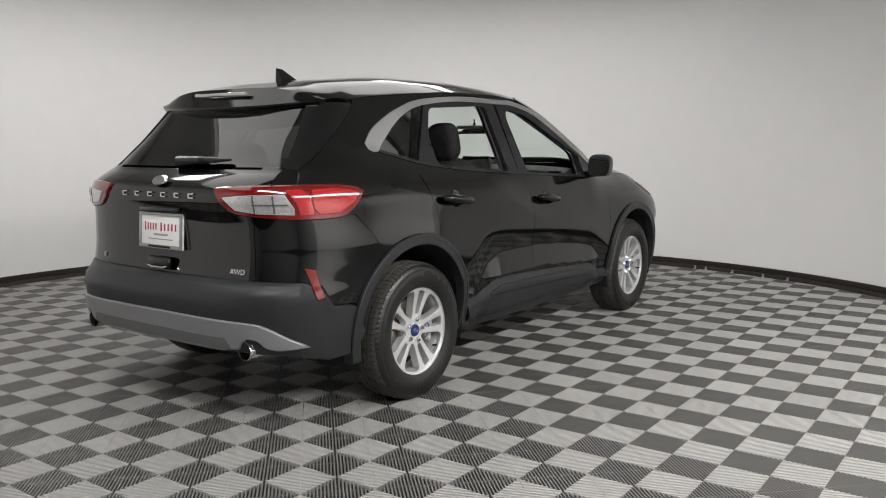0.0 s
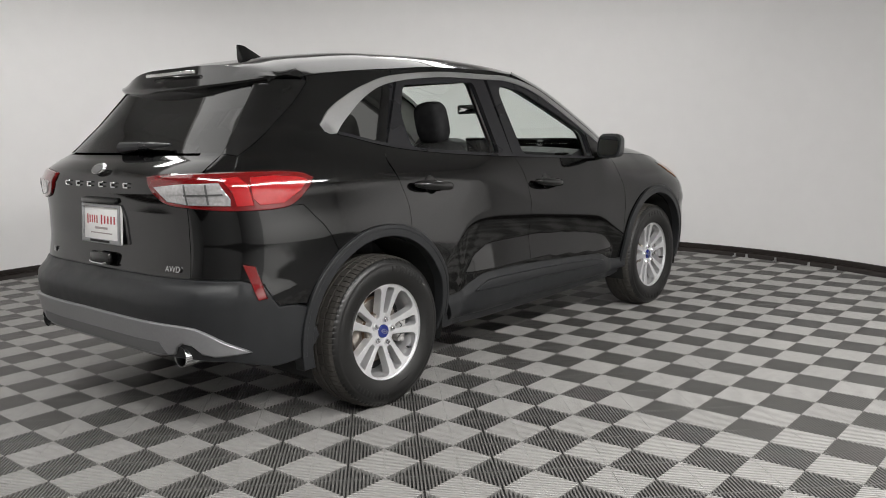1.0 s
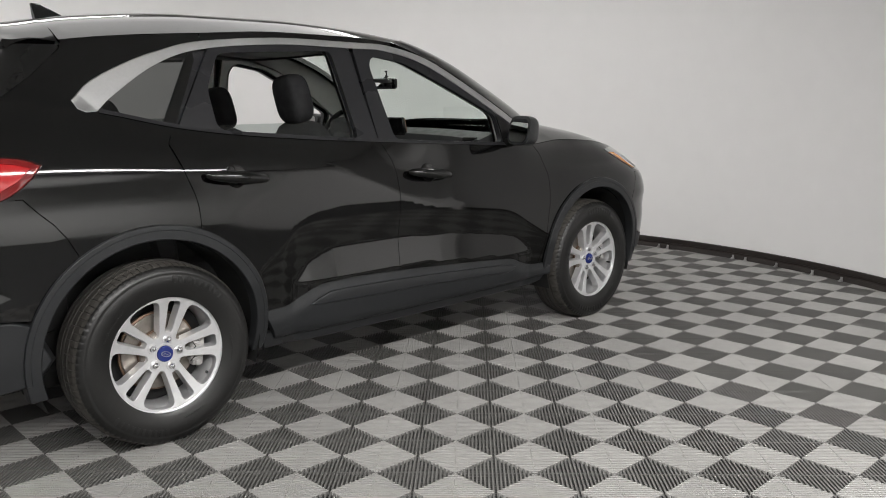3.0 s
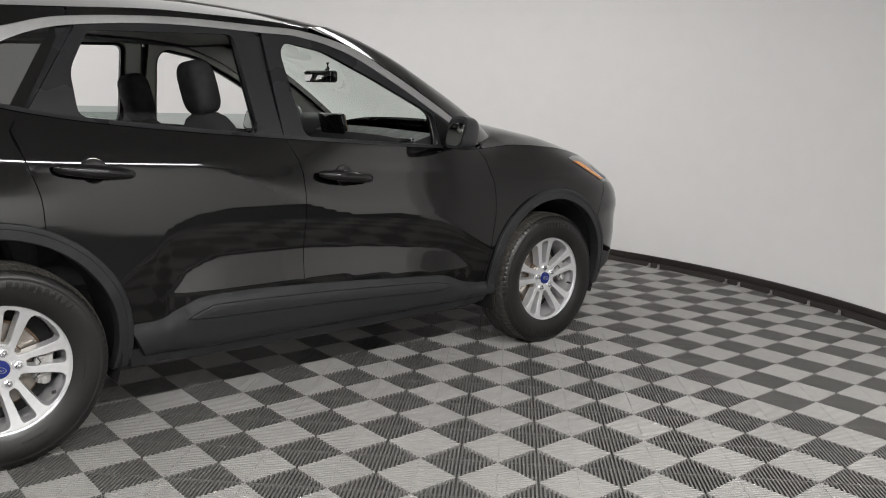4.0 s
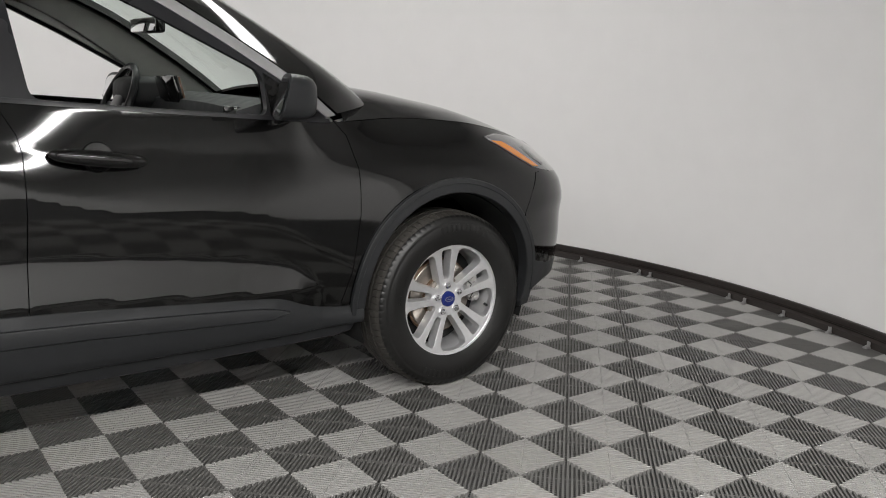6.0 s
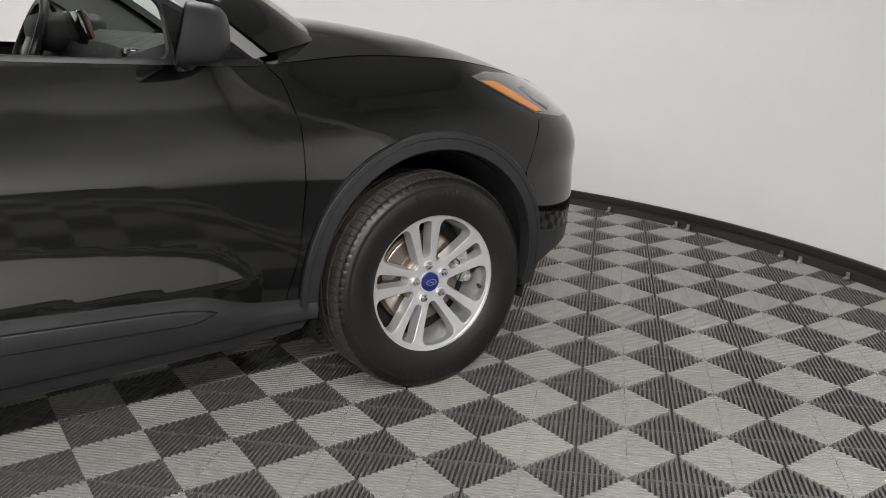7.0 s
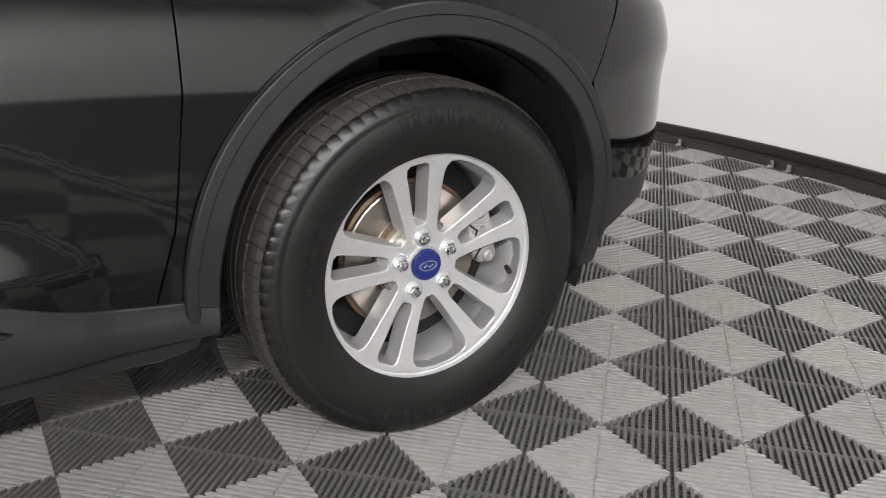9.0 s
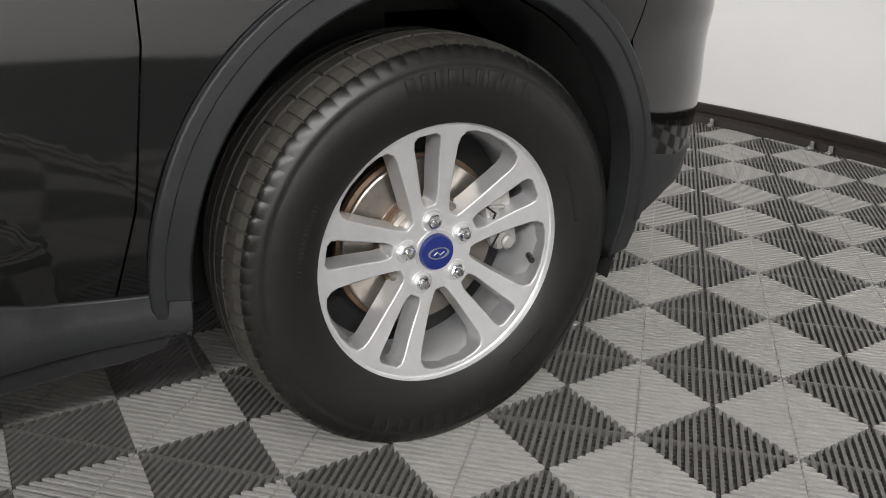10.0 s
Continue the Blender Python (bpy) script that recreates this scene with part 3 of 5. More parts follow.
REAR_ARCH = (-0.03, 0.40, 0.468, 0.452)
FRONT_ARCH = (2.668, 0.40, 0.438, 0.441)
SEAM_REAR = [(0.325, 1.516), (0.155, 1.213), (0.084, 1.150), (0.117, 1.043), (0.150, 0.933), (0.157, 0.815)]
SEAM_GLASS = [(-0.225, 1.50), (-0.34, 1.40), (-0.42, 1.342), (-0.50, 1.285), (-0.57, 1.24), (-0.645, 1.195)]
SEAM_BUMPER = [(-0.458, 0.990), (-0.42, 0.945), (-0.375, 0.900), (-0.338, 0.850), (-0.305, 0.785)]
SEAM_MID = [(1.112, 1.121), (1.159, 1.031), (1.171, 0.977), (1.169, 0.79), (1.161, 0.634), (1.154, 0.494), (1.150, 0.40)]
SEAM_FRONT = [(2.178, 0.40), (2.215, 0.526), (2.247, 0.734), (2.250, 0.90), (2.222, 1.015), (2.178, 1.064)]


def smooth_loop(points, n=5):
    """A closed line with rounded corners through the middles of the given corners' sides."""
    out = []
    k = len(points)
    for i in range(k):
        a, b, c = (np.array(points[(i + j) % k], float) for j in (-1, 0, 1))
        r = 0.035
        p = b + (a - b) * min(0.45, r / np.linalg.norm(a - b))
        q = b + (c - b) * min(0.45, r / np.linalg.norm(c - b))
        for j in range(n + 1):
            t = j / n
            out.append(tuple((1 - t) ** 2 * p + 2 * t * (1 - t) * b + t * t * q))
    return outline(out)


REAR_OPENING = smooth_loop([(0.400, 1.502), (0.318, 1.357), (0.322, 1.197), (1.003, 1.136), (0.972, 1.528)])
FRONT_OPENING = smooth_loop([(1.212, 1.126), (1.172, 1.470), (1.205, 1.512), (1.387, 1.482), (1.617, 1.378), (1.928, 1.222), (1.925, 1.082)])


def door_handle(parent, sign, x, z, width):
    bm = bmesh.new()
    y = skin_y(x, z)
    prof = []
    for k in range(21):
        t = k / 20
        px = x - width / 2 + width * t
        prof.append((px, sign * (y + 0.014 + 0.030 * math.sin(math.pi * t) ** 0.5), z + 0.016 - 0.028 * t))
    tube(bm, prof, lambda t: 0.010 + 0.014 * math.sin(math.pi * min(1, max(0, t))) ** 0.4, 18)
    h = part("handle", bm, GLOSS_BLACK, parent, "gloss black pull handle")
    bm = bmesh.new()
    lathe(bm, [(0.060, 0.0), (0.056, 0.004), (0.040, 0.003), (0.0, -0.004)], (0, 0, 0), "y", 28)
    for v in bm.verts:
        v.co = Vector((x + v.co.x * 0.78, sign * (skin_y(x + v.co.x * 0.78, z + 0.004 + v.co.z * 0.76) + 0.001 + v.co.y), z + 0.004 + v.co.z * 0.76))
    part("handle_cup", bm, GLOSS_BLACK, parent)
    return h


def build_side(sign):
    """Doors, fender, quarter and mouldings of one flank."""
    ch = side_chart(sign)
    out = (0, sign, 0.1)
    # rear quarter
    q = outline(spline(SEAM_REAR[1:], 6)[::-1], belt_stretch(0.15, -0.143, 0.0, 6), cut(top_line, -0.222, -0.1)[0:1], cut(top_line, -0.222, 0.34), [(0.336, roof_edge(0.336))],
                [(x, roof_edge(x)) for x in np.linspace(0.32, -0.215, 12)], [*SEAM_GLASS, (-0.72, 1.12), (-0.72, 1.0), *SEAM_BUMPER],
                arc(*REAR_ARCH, 126, 66.5, 20))
    panel("quarter_panel", ch, q, PAINT, car, step=0.024, outward=out)
    rs = outline(cut(top_line, 0.33, 1.335), [(x, roof_edge(x)) for x in np.linspace(1.33, 0.34, 16)])
    panel("roof_side", ch, rs, PAINT, car, step=0.03, outward=out, gap=0.0)
    # bright trim over the windows
    panel("window_trim", ch, outline([(-0.182, 1.274), (-0.208, 1.286)], top_line, low_line[::-1]), BRIGHT, car, step=0.05, depth=0.012, off=0.005, gap=0.001, outward=out, label="bright satin trim arching over the side windows", edge=0.003)
    panel("pillar_backing", ch, [(0.10, 1.215), (0.29, 1.52), (0.40, 1.52), (0.30, 1.36), (0.30, 1.19)], SATIN_BLACK, car, step=0.06, depth=0.01, off=-0.020, gap=0, outward=out)
    panel("pillar_backing", ch, [(1.03, 1.12), (1.00, 1.53), (1.16, 1.53), (1.19, 1.12)], SATIN_BLACK, car, step=0.06, depth=0.01, off=-0.025, gap=0, outward=out)
    # quarter glass
    qg = outline(cut(low_line, -0.15, 0.318), [(0.29, 1.47), (0.15, 1.222)], belt_stretch(0.14, -0.13, 0.006, 6))
    panel("quarter_window", ch, qg, PRIVACY, car, step=0.05, depth=0.004, off=-0.002, outward=out, label="dark tinted quarter glass")
    # rear door
    d = outline(belt_stretch(0.13, 1.112), SEAM_MID, [(0.46, 0.40)], arc(*REAR_ARCH, 3, 66.5, 18), spline(SEAM_REAR[2:], 6)[::-1])
    door = panel("rear_door", ch, d, PAINT, car, step=0.017, outward=out)
    f = outline(belt_stretch(0.157, 1.112, 0.004), [(1.075, 1.545)], cut(low_line, 0.325, 1.07)[::-1])
    panel("window_frame", ch, f, SATIN_BLACK, door, [REAR_OPENING], step=0.05, depth=0.03, off=-0.004, outward=out)
    panel("inner_frame", ch, grown(f, -0.004), HEADLINER, door, [grown(REAR_OPENING, 0.012)], step=0.06, depth=0.02, off=-0.055, outward=(0, -sign, 0))
    g = outline([(0.312, 1.20), (0.315, 1.213), (0.995, 1.213)], [(1.01, 1.13)])
    panel("window_glass", ch, g, SIDE_GLASS, door, step=0.06, depth=0.004, off=-0.022, gap=0, outward=out, label="side glass lowered most of the way")
    panel("door_trim", ch, outline(belt_stretch(0.18, 1.10, -0.004), [(1.10, 0.42), (0.52, 0.42), (0.30, 0.80)]), DASH, door, step=0.1, depth=0.02, off=-0.075, outward=(0, -sign, 0))
    door_handle(door, sign, 0.328, 1.012, 0.262)
    # front door
    d = outline(belt_stretch(1.112, 2.178), SEAM_FRONT[::-1], SEAM_MID[::-1])
    door = panel("front_door", ch, d, PAINT, car, step=0.017, outward=out)
    f = outline(belt_stretch(1.112, 2.15, 0.004), cut(low_line, 1.075, 2.15)[::-1])
    panel("window_frame", ch, f, SATIN_BLACK, door, [FRONT_OPENING], step=0.05, depth=0.03, off=-0.004, outward=out)
    panel("inner_frame", ch, grown(f, -0.004), HEADLINER, door, [grown(FRONT_OPENING, 0.012)], step=0.06, depth=0.02, off=-0.055, outward=(0, -sign, 0))
    panel("door_trim", ch, outline(belt_stretch(1.12, 2.15, -0.004), [(2.15, 0.45), (1.12, 0.42)]), DASH, door, step=0.1, depth=0.02, off=-0.075, outward=(0, -sign, 0))
    door_handle(door, sign, 1.372, 0.957, 0.262)
    # belt moulding
    panel("belt_moulding", ch, outline(belt_stretch(-0.135, 2.16, 0.010, 30), belt_stretch(2.16, -0.135, -0.004, 30)), SATIN_BLACK, car, step=0.05, depth=0.01, off=0.004, gap=0, outward=out)
    # front fender
    fe = outline([(2.182, 1.068)], belt_stretch(2.20, 3.28), [(3.28, 0.858), (3.115, 0.852), (3.03, 0.69)], arc(*FRONT_ARCH, 38, 180, 34), SEAM_FRONT)
    panel("front_fender", ch, fe, PAINT, car, step=0.024, outward=out)
    # plastic round the wheel openings
    for cx, cz, rx, rz in (REAR_ARCH, FRONT_ARCH):
        end = 181 if cx > 1 else 194
        ring = outline(arc(cx, cz, rx + 0.004, rz + 0.004, -14, end, 60), arc(cx, cz, rx - 0.040, rz - 0.040, end + 1, -16, 60))
        panel("arch_moulding", ch, ring, CLADDING, car, step=0.03, depth=0.055, off=0.013, gap=0, outward=out, label="dark grey plastic wheel arch moulding", edge=0.006)
    for cx, cz, rx, rz in (REAR_ARCH, FRONT_ARCH):
        ring = outline(arc(cx, cz, rx + 0.006, rz + 0.006, -6, 186, 60), arc(cx, cz, rx - 0.007, rz - 0.007, 186, -6, 60))
        panel("arch_bead", ch, ring, CLADDING, car, step=0.03, depth=0.012, off=0.0165, gap=0, outward=out, edge=0.005)
    # sill
    top = [(0.432, 0.440), (0.56, 0.444), (0.62, 0.475), (0.70, 0.512), (0.80, 0.521), (0.956, 0.521), (1.323, 0.503), (1.80, 0.472), (1.936, 0.459), (2.02, 0.428), (2.10, 0.405), (2.20, 0.395), (2.272, 0.393)]
    sill_top = hermite([p[0] for p in top], [p[1] for p in top])

    def sill_chart(x, z, off=0.0):
        a = min(1, max(0, (sill_top(x) - z) / 0.075))
        b = min(1, max(0, (0.355 - z) / 0.05))
        return ch(x, z, off + 0.020 * math.sin(a * math.pi / 2) - 0.018 * b * b)
    upper = outline(spline(top, 4), [(2.268, 0.335), (2.10, 0.330), (1.70, 0.325), (1.148, 0.318), (0.50, 0.312)])
    sill = panel("sill_moulding", sill_chart, upper, CLADDING, car, step=0.025, depth=0.03, off=0.004, gap=0, outward=out, label="dark grey plastic sill moulding", edge=0.004)
    rib = outline(spline([(0.66, 0.440), (0.72, 0.468), (0.82, 0.482), (1.32, 0.466), (1.80, 0.440), (1.92, 0.425), (1.96, 0.415)], 4), [(1.90, 0.400), (1.32, 0.424), (0.82, 0.436)])
    panel("sill_rib", sill_chart, rib, CLADDING, sill, step=0.025, depth=0.012, off=0.011, gap=0, outward=out, edge=0.006)
    panel("rocker", ch, outline([(0.44, 0.335), (1.148, 0.322), (2.255, 0.338)], [(2.235, 0.300), (2.18, 0.285), (1.3, 0.268), (0.46, 0.272)]), CLADDING, car, step=0.05, depth=0.04, off=-0.004, gap=0, outward=out, edge=0.008)


for sign in (RIGHT, LEFT):
    build_side(sign)


def both(poly, sign):
    return [(sign * a, b) for a, b in poly]


# ---- tail ----
for sign in (RIGHT, LEFT):
    out = (-0.6, sign, 0)
    panel("bumper_cover", tail_chart, both([(0.60, 1.0), (0.80, 0.99), *[tail_u(*p) for p in SEAM_BUMPER], *[tail_u(*p) for p in arc(*REAR_ARCH, 128, 157, 8)], (1.0, 0.584), (0.925, 0.590), (0.878, 0.682), (0.80, 0.704), (0.60, 0.708)], sign), PAINT, car, step=0.035, outward=out)
    panel("rear_pillar", tail_chart, both([(0.705, 1.205), (0.735, 1.32), (0.765, 1.455), (0.78, 1.515), tail_u(-0.225, 1.515), *[tail_u(*p) for p in SEAM_GLASS]], sign), GLOSS_BLACK, car, step=0.03, outward=out)
    panel("tail_filler", tail_chart, both([(0.56, 0.97), (0.60, 1.21), (0.80, 1.205), (0.98, 1.10), (1.02, 0.98)], sign), PAINT, car, step=0.04, off=-0.0045, gap=0, outward=out)
    lamp = panel("tail_light", tail_chart, both(spline([(0.40, 1.116), (0.50, 1.126), (0.70, 1.131), (0.88, 1.132), (1.02, 1.122), (1.085, 1.098)], 4) + spline([(1.065, 1.062), (1.02, 1.016), (0.96, 0.988), (0.80, 0.984), (0.62, 0.996), (0.50, 1.012), (0.435, 1.055)], 4), sign), RED_LENS, car, step=0.03, depth=0.03, off=0.012, outward=out, edge=0.006, label="red and clear tail light")
    panel("clear_lens", tail_chart, both([(0.455, 1.078), (0.58, 1.090), (0.735, 1.094), (0.775, 1.030), (0.775, 1.004), (0.62, 1.008), (0.515, 1.022)], sign), CLEAR_LENS, lamp, step=0.03, depth=0.006, off=0.0165, outward=out, label="clear reversing lamp lens", edge=0.003)
    panel("clear_lens", tail_chart, both([(0.60, 1.050), (0.75, 1.052), (0.752, 1.046), (0.60, 1.044)], sign), LAMP_GREY, lamp, step=0.03, depth=0.004, off=0.019, gap=0, outward=out)
    panel("red_hook", tail_chart, both([(0.745, 1.112), (0.80, 1.115), (0.835, 1.085), (0.855, 1.004), (0.80, 1.002), (0.785, 1.06)], sign), RED_BRIGHT, lamp, step=0.03, depth=0.006, off=0.0172, gap=0, outward=out, label="bright red tail light bar", edge=0.003)
    for u in (0.60, 0.685):
        panel("lens_divider", tail_chart, both([(u, 1.090), (u + 0.007, 1.090), (u + 0.015, 1.010), (u + 0.008, 1.010)], sign), LAMP_GREY, lamp, step=0.03, depth=0.004, off=0.0188, gap=0, outward=out)
    panel("outer_lens", tail_chart, both([(0.845, 1.112), (0.93, 1.116), (1.02, 1.106), (1.062, 1.092), (1.03, 1.050), (0.965, 1.006), (0.88, 1.002), (0.855, 1.03)], sign), RED_BRIGHT, lamp, step=0.03, depth=0.006, off=0.0165, outward=out, label="bright red outer lens", edge=0.003)
    panel("reflector", tail_chart, both([(0.812, 0.765), (0.850, 0.755), (0.888, 0.628), (0.862, 0.624)], sign), RED_LENS, car, step=0.03, depth=0.012, off=0.015, gap=0, outward=out, label="red bumper reflector", edge=0.003)

gate_poly = outline([(-0.60, 0.706), (-0.60, 1.0), (-0.64, 1.10), (-0.705, 1.20)], [(u / 10 * 0.705, 1.2) for u in range(-9, 10)], [(0.705, 1.20), (0.64, 1.10), (0.60, 1.0), (0.60, 0.706)])
gate = panel("tailgate", tail_chart, gate_poly, PAINT, car, step=0.035, outward=(-1, 0, 0))
panel("rear_window", tail_chart, outline([(u / 10 * 0.718, 1.207) for u in range(-10, 11)], [(0.782, 1.455), (0.797, 1.53)], [(-0.797, 1.53), (-0.782, 1.455)]), REAR_GLASS, gate, step=0.05, depth=0.004, off=-0.007, outward=(-1, 0, 0.5), label="dark tinted rear window")
clad = [(1.03, 0.56), (0.985, 0.578), (0.925, 0.580), (0.875, 0.676), (0.80, 0.698), (0.60, 0.702)]
low = [(1.075, 0.43), (1.02, 0.35), (0.90, 0.335), (0.75, 0.375), (0.55, 0.388)]
bumper = panel("rear_bumper", tail_chart, outline(both(clad, -1), clad[::-1], low, both(low[::-1], -1)), CLADDING, car, step=0.04, depth=0.03, off=0.004, outward=(-1, 0, 0), label="dark grey plastic rear bumper", edge=0.006)
dif = spline([(0.0, 0.528), (0.35, 0.526), (0.58, 0.520), (0.66, 0.500), (0.74, 0.450), (0.81, 0.412)], 5)
dlow = [(0.70, 0.404), (0.655, 0.415), (0.62, 0.452), (0.575, 0.460), (0.545, 0.440), (0.53, 0.408), (0.45, 0.392)]
diffuser = panel("diffuser", tail_chart, outline(both(dif[::-1], -1), dif[1:], dlow, both(dlow[::-1], -1)), SILVER_PLASTIC, bumper, step=0.04, depth=0.02, off=0.018, gap=0, outward=(-1, 0, 0), label="silver lower bumper insert", edge=0.008)
panel("diffuser_recess", tail_chart, outline([(-0.50, 0.400), (-0.47, 0.452), (0.47, 0.452), (0.50, 0.400)]), GREY_PLASTIC, bumper, step=0.05, depth=0.01, off=0.021, gap=0, outward=(-1, 0, 0))
for sign in (RIGHT, LEFT):
    bm = bmesh.new()
    rings = lathe(bm, [(0.0, 0.09), (0.040, 0.09), (0.041, -0.006), (0.042, -0.011), (0.044, -0.011), (0.0455, -0.006), (0.0455, 0.30)], (-0.888, sign * 0.60, 0.395), "x", 28)
    pipe = part("exhaust_tip", bm, CHROME, car, "polished steel exhaust tip")
    bm = bmesh.new()
    lathe(bm, [(0.0, 0.03), (0.039, 0.03), (0.0392, 0.085)], (-0.888, sign * 0.60, 0.395), "x", 24)
    part("exhaust_bore", bm, UNDER, pipe)

# spoiler, brake light, wiper, antenna
bm = bmesh.new()
rows = []
for k in np.linspace(-1, 1, 33):
    a = abs(k)
    xe = -0.492 + 0.10 * a ** 2.6
    row = []
    for t in np.linspace(0, 1, 7):
        x = -0.226 + (xe + 0.226) * t
        ye = skin_y(max(-0.3, x), roof_edge(max(-0.3, x))) - 0.035 * t
        p = roof_chart(x, k * ye)
        row.append((p[0], p[1], p[2] + 0.003 + 0.026 * t ** 2))
    x, y, z = row[-1]
    row += [(x - 0.004, y, z - 0.008), (x - 0.001, y, z - 0.018), (x + 0.022, y * 0.985, z - 0.050), (x + 0.090, y * 0.97, z - 0.125 + 0.03 * a ** 3), (-0.236, y * 0.96, z - 0.09)]
    rows.append(row)
rings = [[bm.verts.new(p) for p in r] for r in rows]
n = len(rows[0])
for a, b in zip(rings, rings[1:]):
    for k in range(n):
        bm.faces.new((a[k], a[(k + 1) % n], b[(k + 1) % n], b[k]))
bm.faces.new(rings[0])
bm.faces.new(rings[-1])
spoiler = part("spoiler", bm, PAINT, gate, "black roof spoiler over the rear window")
bm = bmesh.new()
block(bm, (-0.484, 0, 1.566), (0.016, 0.40, 0.016), 0.004)
part("brake_light", bm, CLEAR_LENS, gate, "long clear high brake light")
bm = bmesh.new()
tube(bm, [(-0.735, 0.03, 1.232), (-0.735, -0.05, 1.236), (-0.728, -0.20, 1.240), (-0.715, -0.34, 1.243)], lambda t: 0.022 * (1 - t) ** 0.6 + 0.006, 10)
part("wiper", bm, SATIN_BLACK, gate, "black rear wiper")
bm = bmesh.new()
for x, w, h in ((-0.095, 0.006, 0.072),):
    lo = [bm.verts.new((x_, s_ * 0.026, z_)) for x_, z_, s_ in ((-0.085, 1.648, -1), (-0.085, 1.648, 1), (0.052, 1.666, 0.3), (0.052, 1.666, -0.3))]
    hi = [bm.verts.new((x_, s_ * 0.007, z_)) for x_, z_, s_ in ((-0.098, 1.724, -1), (-0.098, 1.724, 1), (-0.056, 1.720, 1), (-0.056, 1.720, -1))]
    bm.faces.new(hi)
    for k in range(4):
        bm.faces.new((lo[k], lo[(k + 1) % 4], hi[(k + 1) % 4], hi[k]))
    bm.faces.new(lo[::-1])
bmesh.ops.bevel(bm, geom=bm.edges[:], offset=0.004, segments=2, affect="EDGES")
part("antenna", bm, GLOSS_BLACK, car, "black shark fin antenna")

# emblem, letters, badges, plate
bm = bmesh.new()
lathe(bm, [(0.0, 0.010), (0.050, 0.010), (0.056, 0.007), (0.060, 0.0)], (0, 0, 0), "x", 32)
for v in bm.verts:
    v.co = Vector((-0.866 - v.co.x + (v.co.z * 0.28), v.co.y * 0.95, 1.146 + v.co.z * 0.42))
emb = part("emblem", bm, CHROME, gate, "chrome edged oval emblem")
bm = bmesh.new()
lathe(bm, [(0.0, 0.0125), (0.046, 0.0125), (0.047, 0.006)], (0, 0, 0), "x", 32)
for v in bm.verts:
    v.co = Vector((-0.866 - v.co.x + (v.co.z * 0.28), v.co.y * 0.93, 1.146 + v.co.z * 0.38))
part("emblem_face", bm, GREY_PLASTIC, emb)
for k in range(6):
    y = 0.265 - k * 0.104
    bm = bmesh.new()
    x = tail_chart(math.atan2(y, 1.18) * 1.2, 1.08)[0]
    block(bm, (x - 0.004, y, 1.088), (0.008, 0.036, 0.006), 0.0015)
    block(bm, (x - 0.004, y, 1.070), (0.008, 0.036, 0.006), 0.0015)
    block(bm, (x - 0.004, y + 0.014, 1.079), (0.008, 0.008, 0.022), 0.0015)
    part("badge_bar", bm, CHROME, gate)


def lettering(name, text, size, m, mat, parent):
    cu = bpy.data.curves.new(name, "FONT")
    cu.body, cu.size, cu.extrude, cu.align_x, cu.align_y = text, size, 0.003, "CENTER", "CENTER"
    ob = new(name, cu)
    ob.data.materials.append(mat)
    dg = bpy.context.evaluated_depsgraph_get()
    me = bpy.data.meshes.new_from_object(ob.evaluated_get(dg))
    bpy.data.objects.remove(ob)
    ob = new(name, me)
    ob.parent = parent
    ob.matrix_basis = m
    return ob


def on_tail(y, z, off=0.005):
    """A pose on the tail for upright lettering."""
    u = math.atan2(y, 1.18) * 1.2
    p = Vector(tail_chart(u, z, off))
    a = Vector(tail_chart(u + 0.02, z, off)) - Vector(tail_chart(u - 0.02, z, off))
    b = Vector(tail_chart(u, z + 0.01, off)) - Vector(tail_chart(u, z - 0.01, off))
    xa, ya = (-a).normalized(), b.normalized()
    za = xa.cross(ya).normalized()
    ya = za.cross(xa)
    return Matrix.Translation(p) @ Matrix((xa, ya, za)).transposed().to_4x4()


lettering("badge", "AWD", 0.036, on_tail(-0.54, 0.742), CHROME, gate)
lettering("badge", "SE", 0.034, on_tail(0.52, 0.748), CHROME, gate)

bm = bmesh.new()
m = pose(-0.872, 0, 0.902, 0, 4, 0)
block(bm, (0, 0, 0), (0.014, 0.335, 0.175), 0.006)
plate = part("number_plate", bm, PLATE_WHITE, gate, "white dealer plate with red print in a frame")
plate.matrix_basis = m
bm = bmesh.new()
for dy, dz, sy, sz in ((0, 0.080, 0.335, 0.014), (0, -0.078, 0.335, 0.018), (0.160, 0, 0.014, 0.150), (-0.160, 0, 0.014, 0.150)):
    block(bm, (-0.010, dy, dz), (0.010, sy, sz), 0.003)
part("plate_frame", bm, SILVER_PLASTIC, plate)
for dy, dz, sy, sz, mat in ((0.080, 0.018, 0.105, 0.034, RED_PRINT), (-0.060, 0.018, 0.140, 0.034, RED_PRINT), (0.0, -0.020, 0.11, 0.010, GREY_PRINT), (0, -0.042, 0.19, 0.005, GREY_PRINT), (0.0, -0.077, 0.17, 0.010, UNDER)):
    if mat is RED_PRINT:
        n = 5
        for k in range(n):
            bm = bmesh.new()
            block(bm, (-0.0075 if mat is not UNDER else -0.0155, dy + sy * (k + 0.5) / n - sy / 2, dz), (0.002, sy / n * 0.36, sz * (1.0 if k != n - 1 else 1.25)))
            part("print_bar", bm, mat, plate, smooth=False)
    else:
        bm = bmesh.new()
        block(bm, (-0.0075 if mat is not UNDER else -0.0155, dy, dz), (0.002, sy, sz))
        part("print_bar", bm, mat, plate, smooth=False)
bm = bmesh.new()
block(bm, (-0.862, 0, 1.005), (0.06, 0.30, 0.022), 0.006)
part("plate_lamp", bm, GLOSS_BLACK, gate)
bm = bmesh.new()
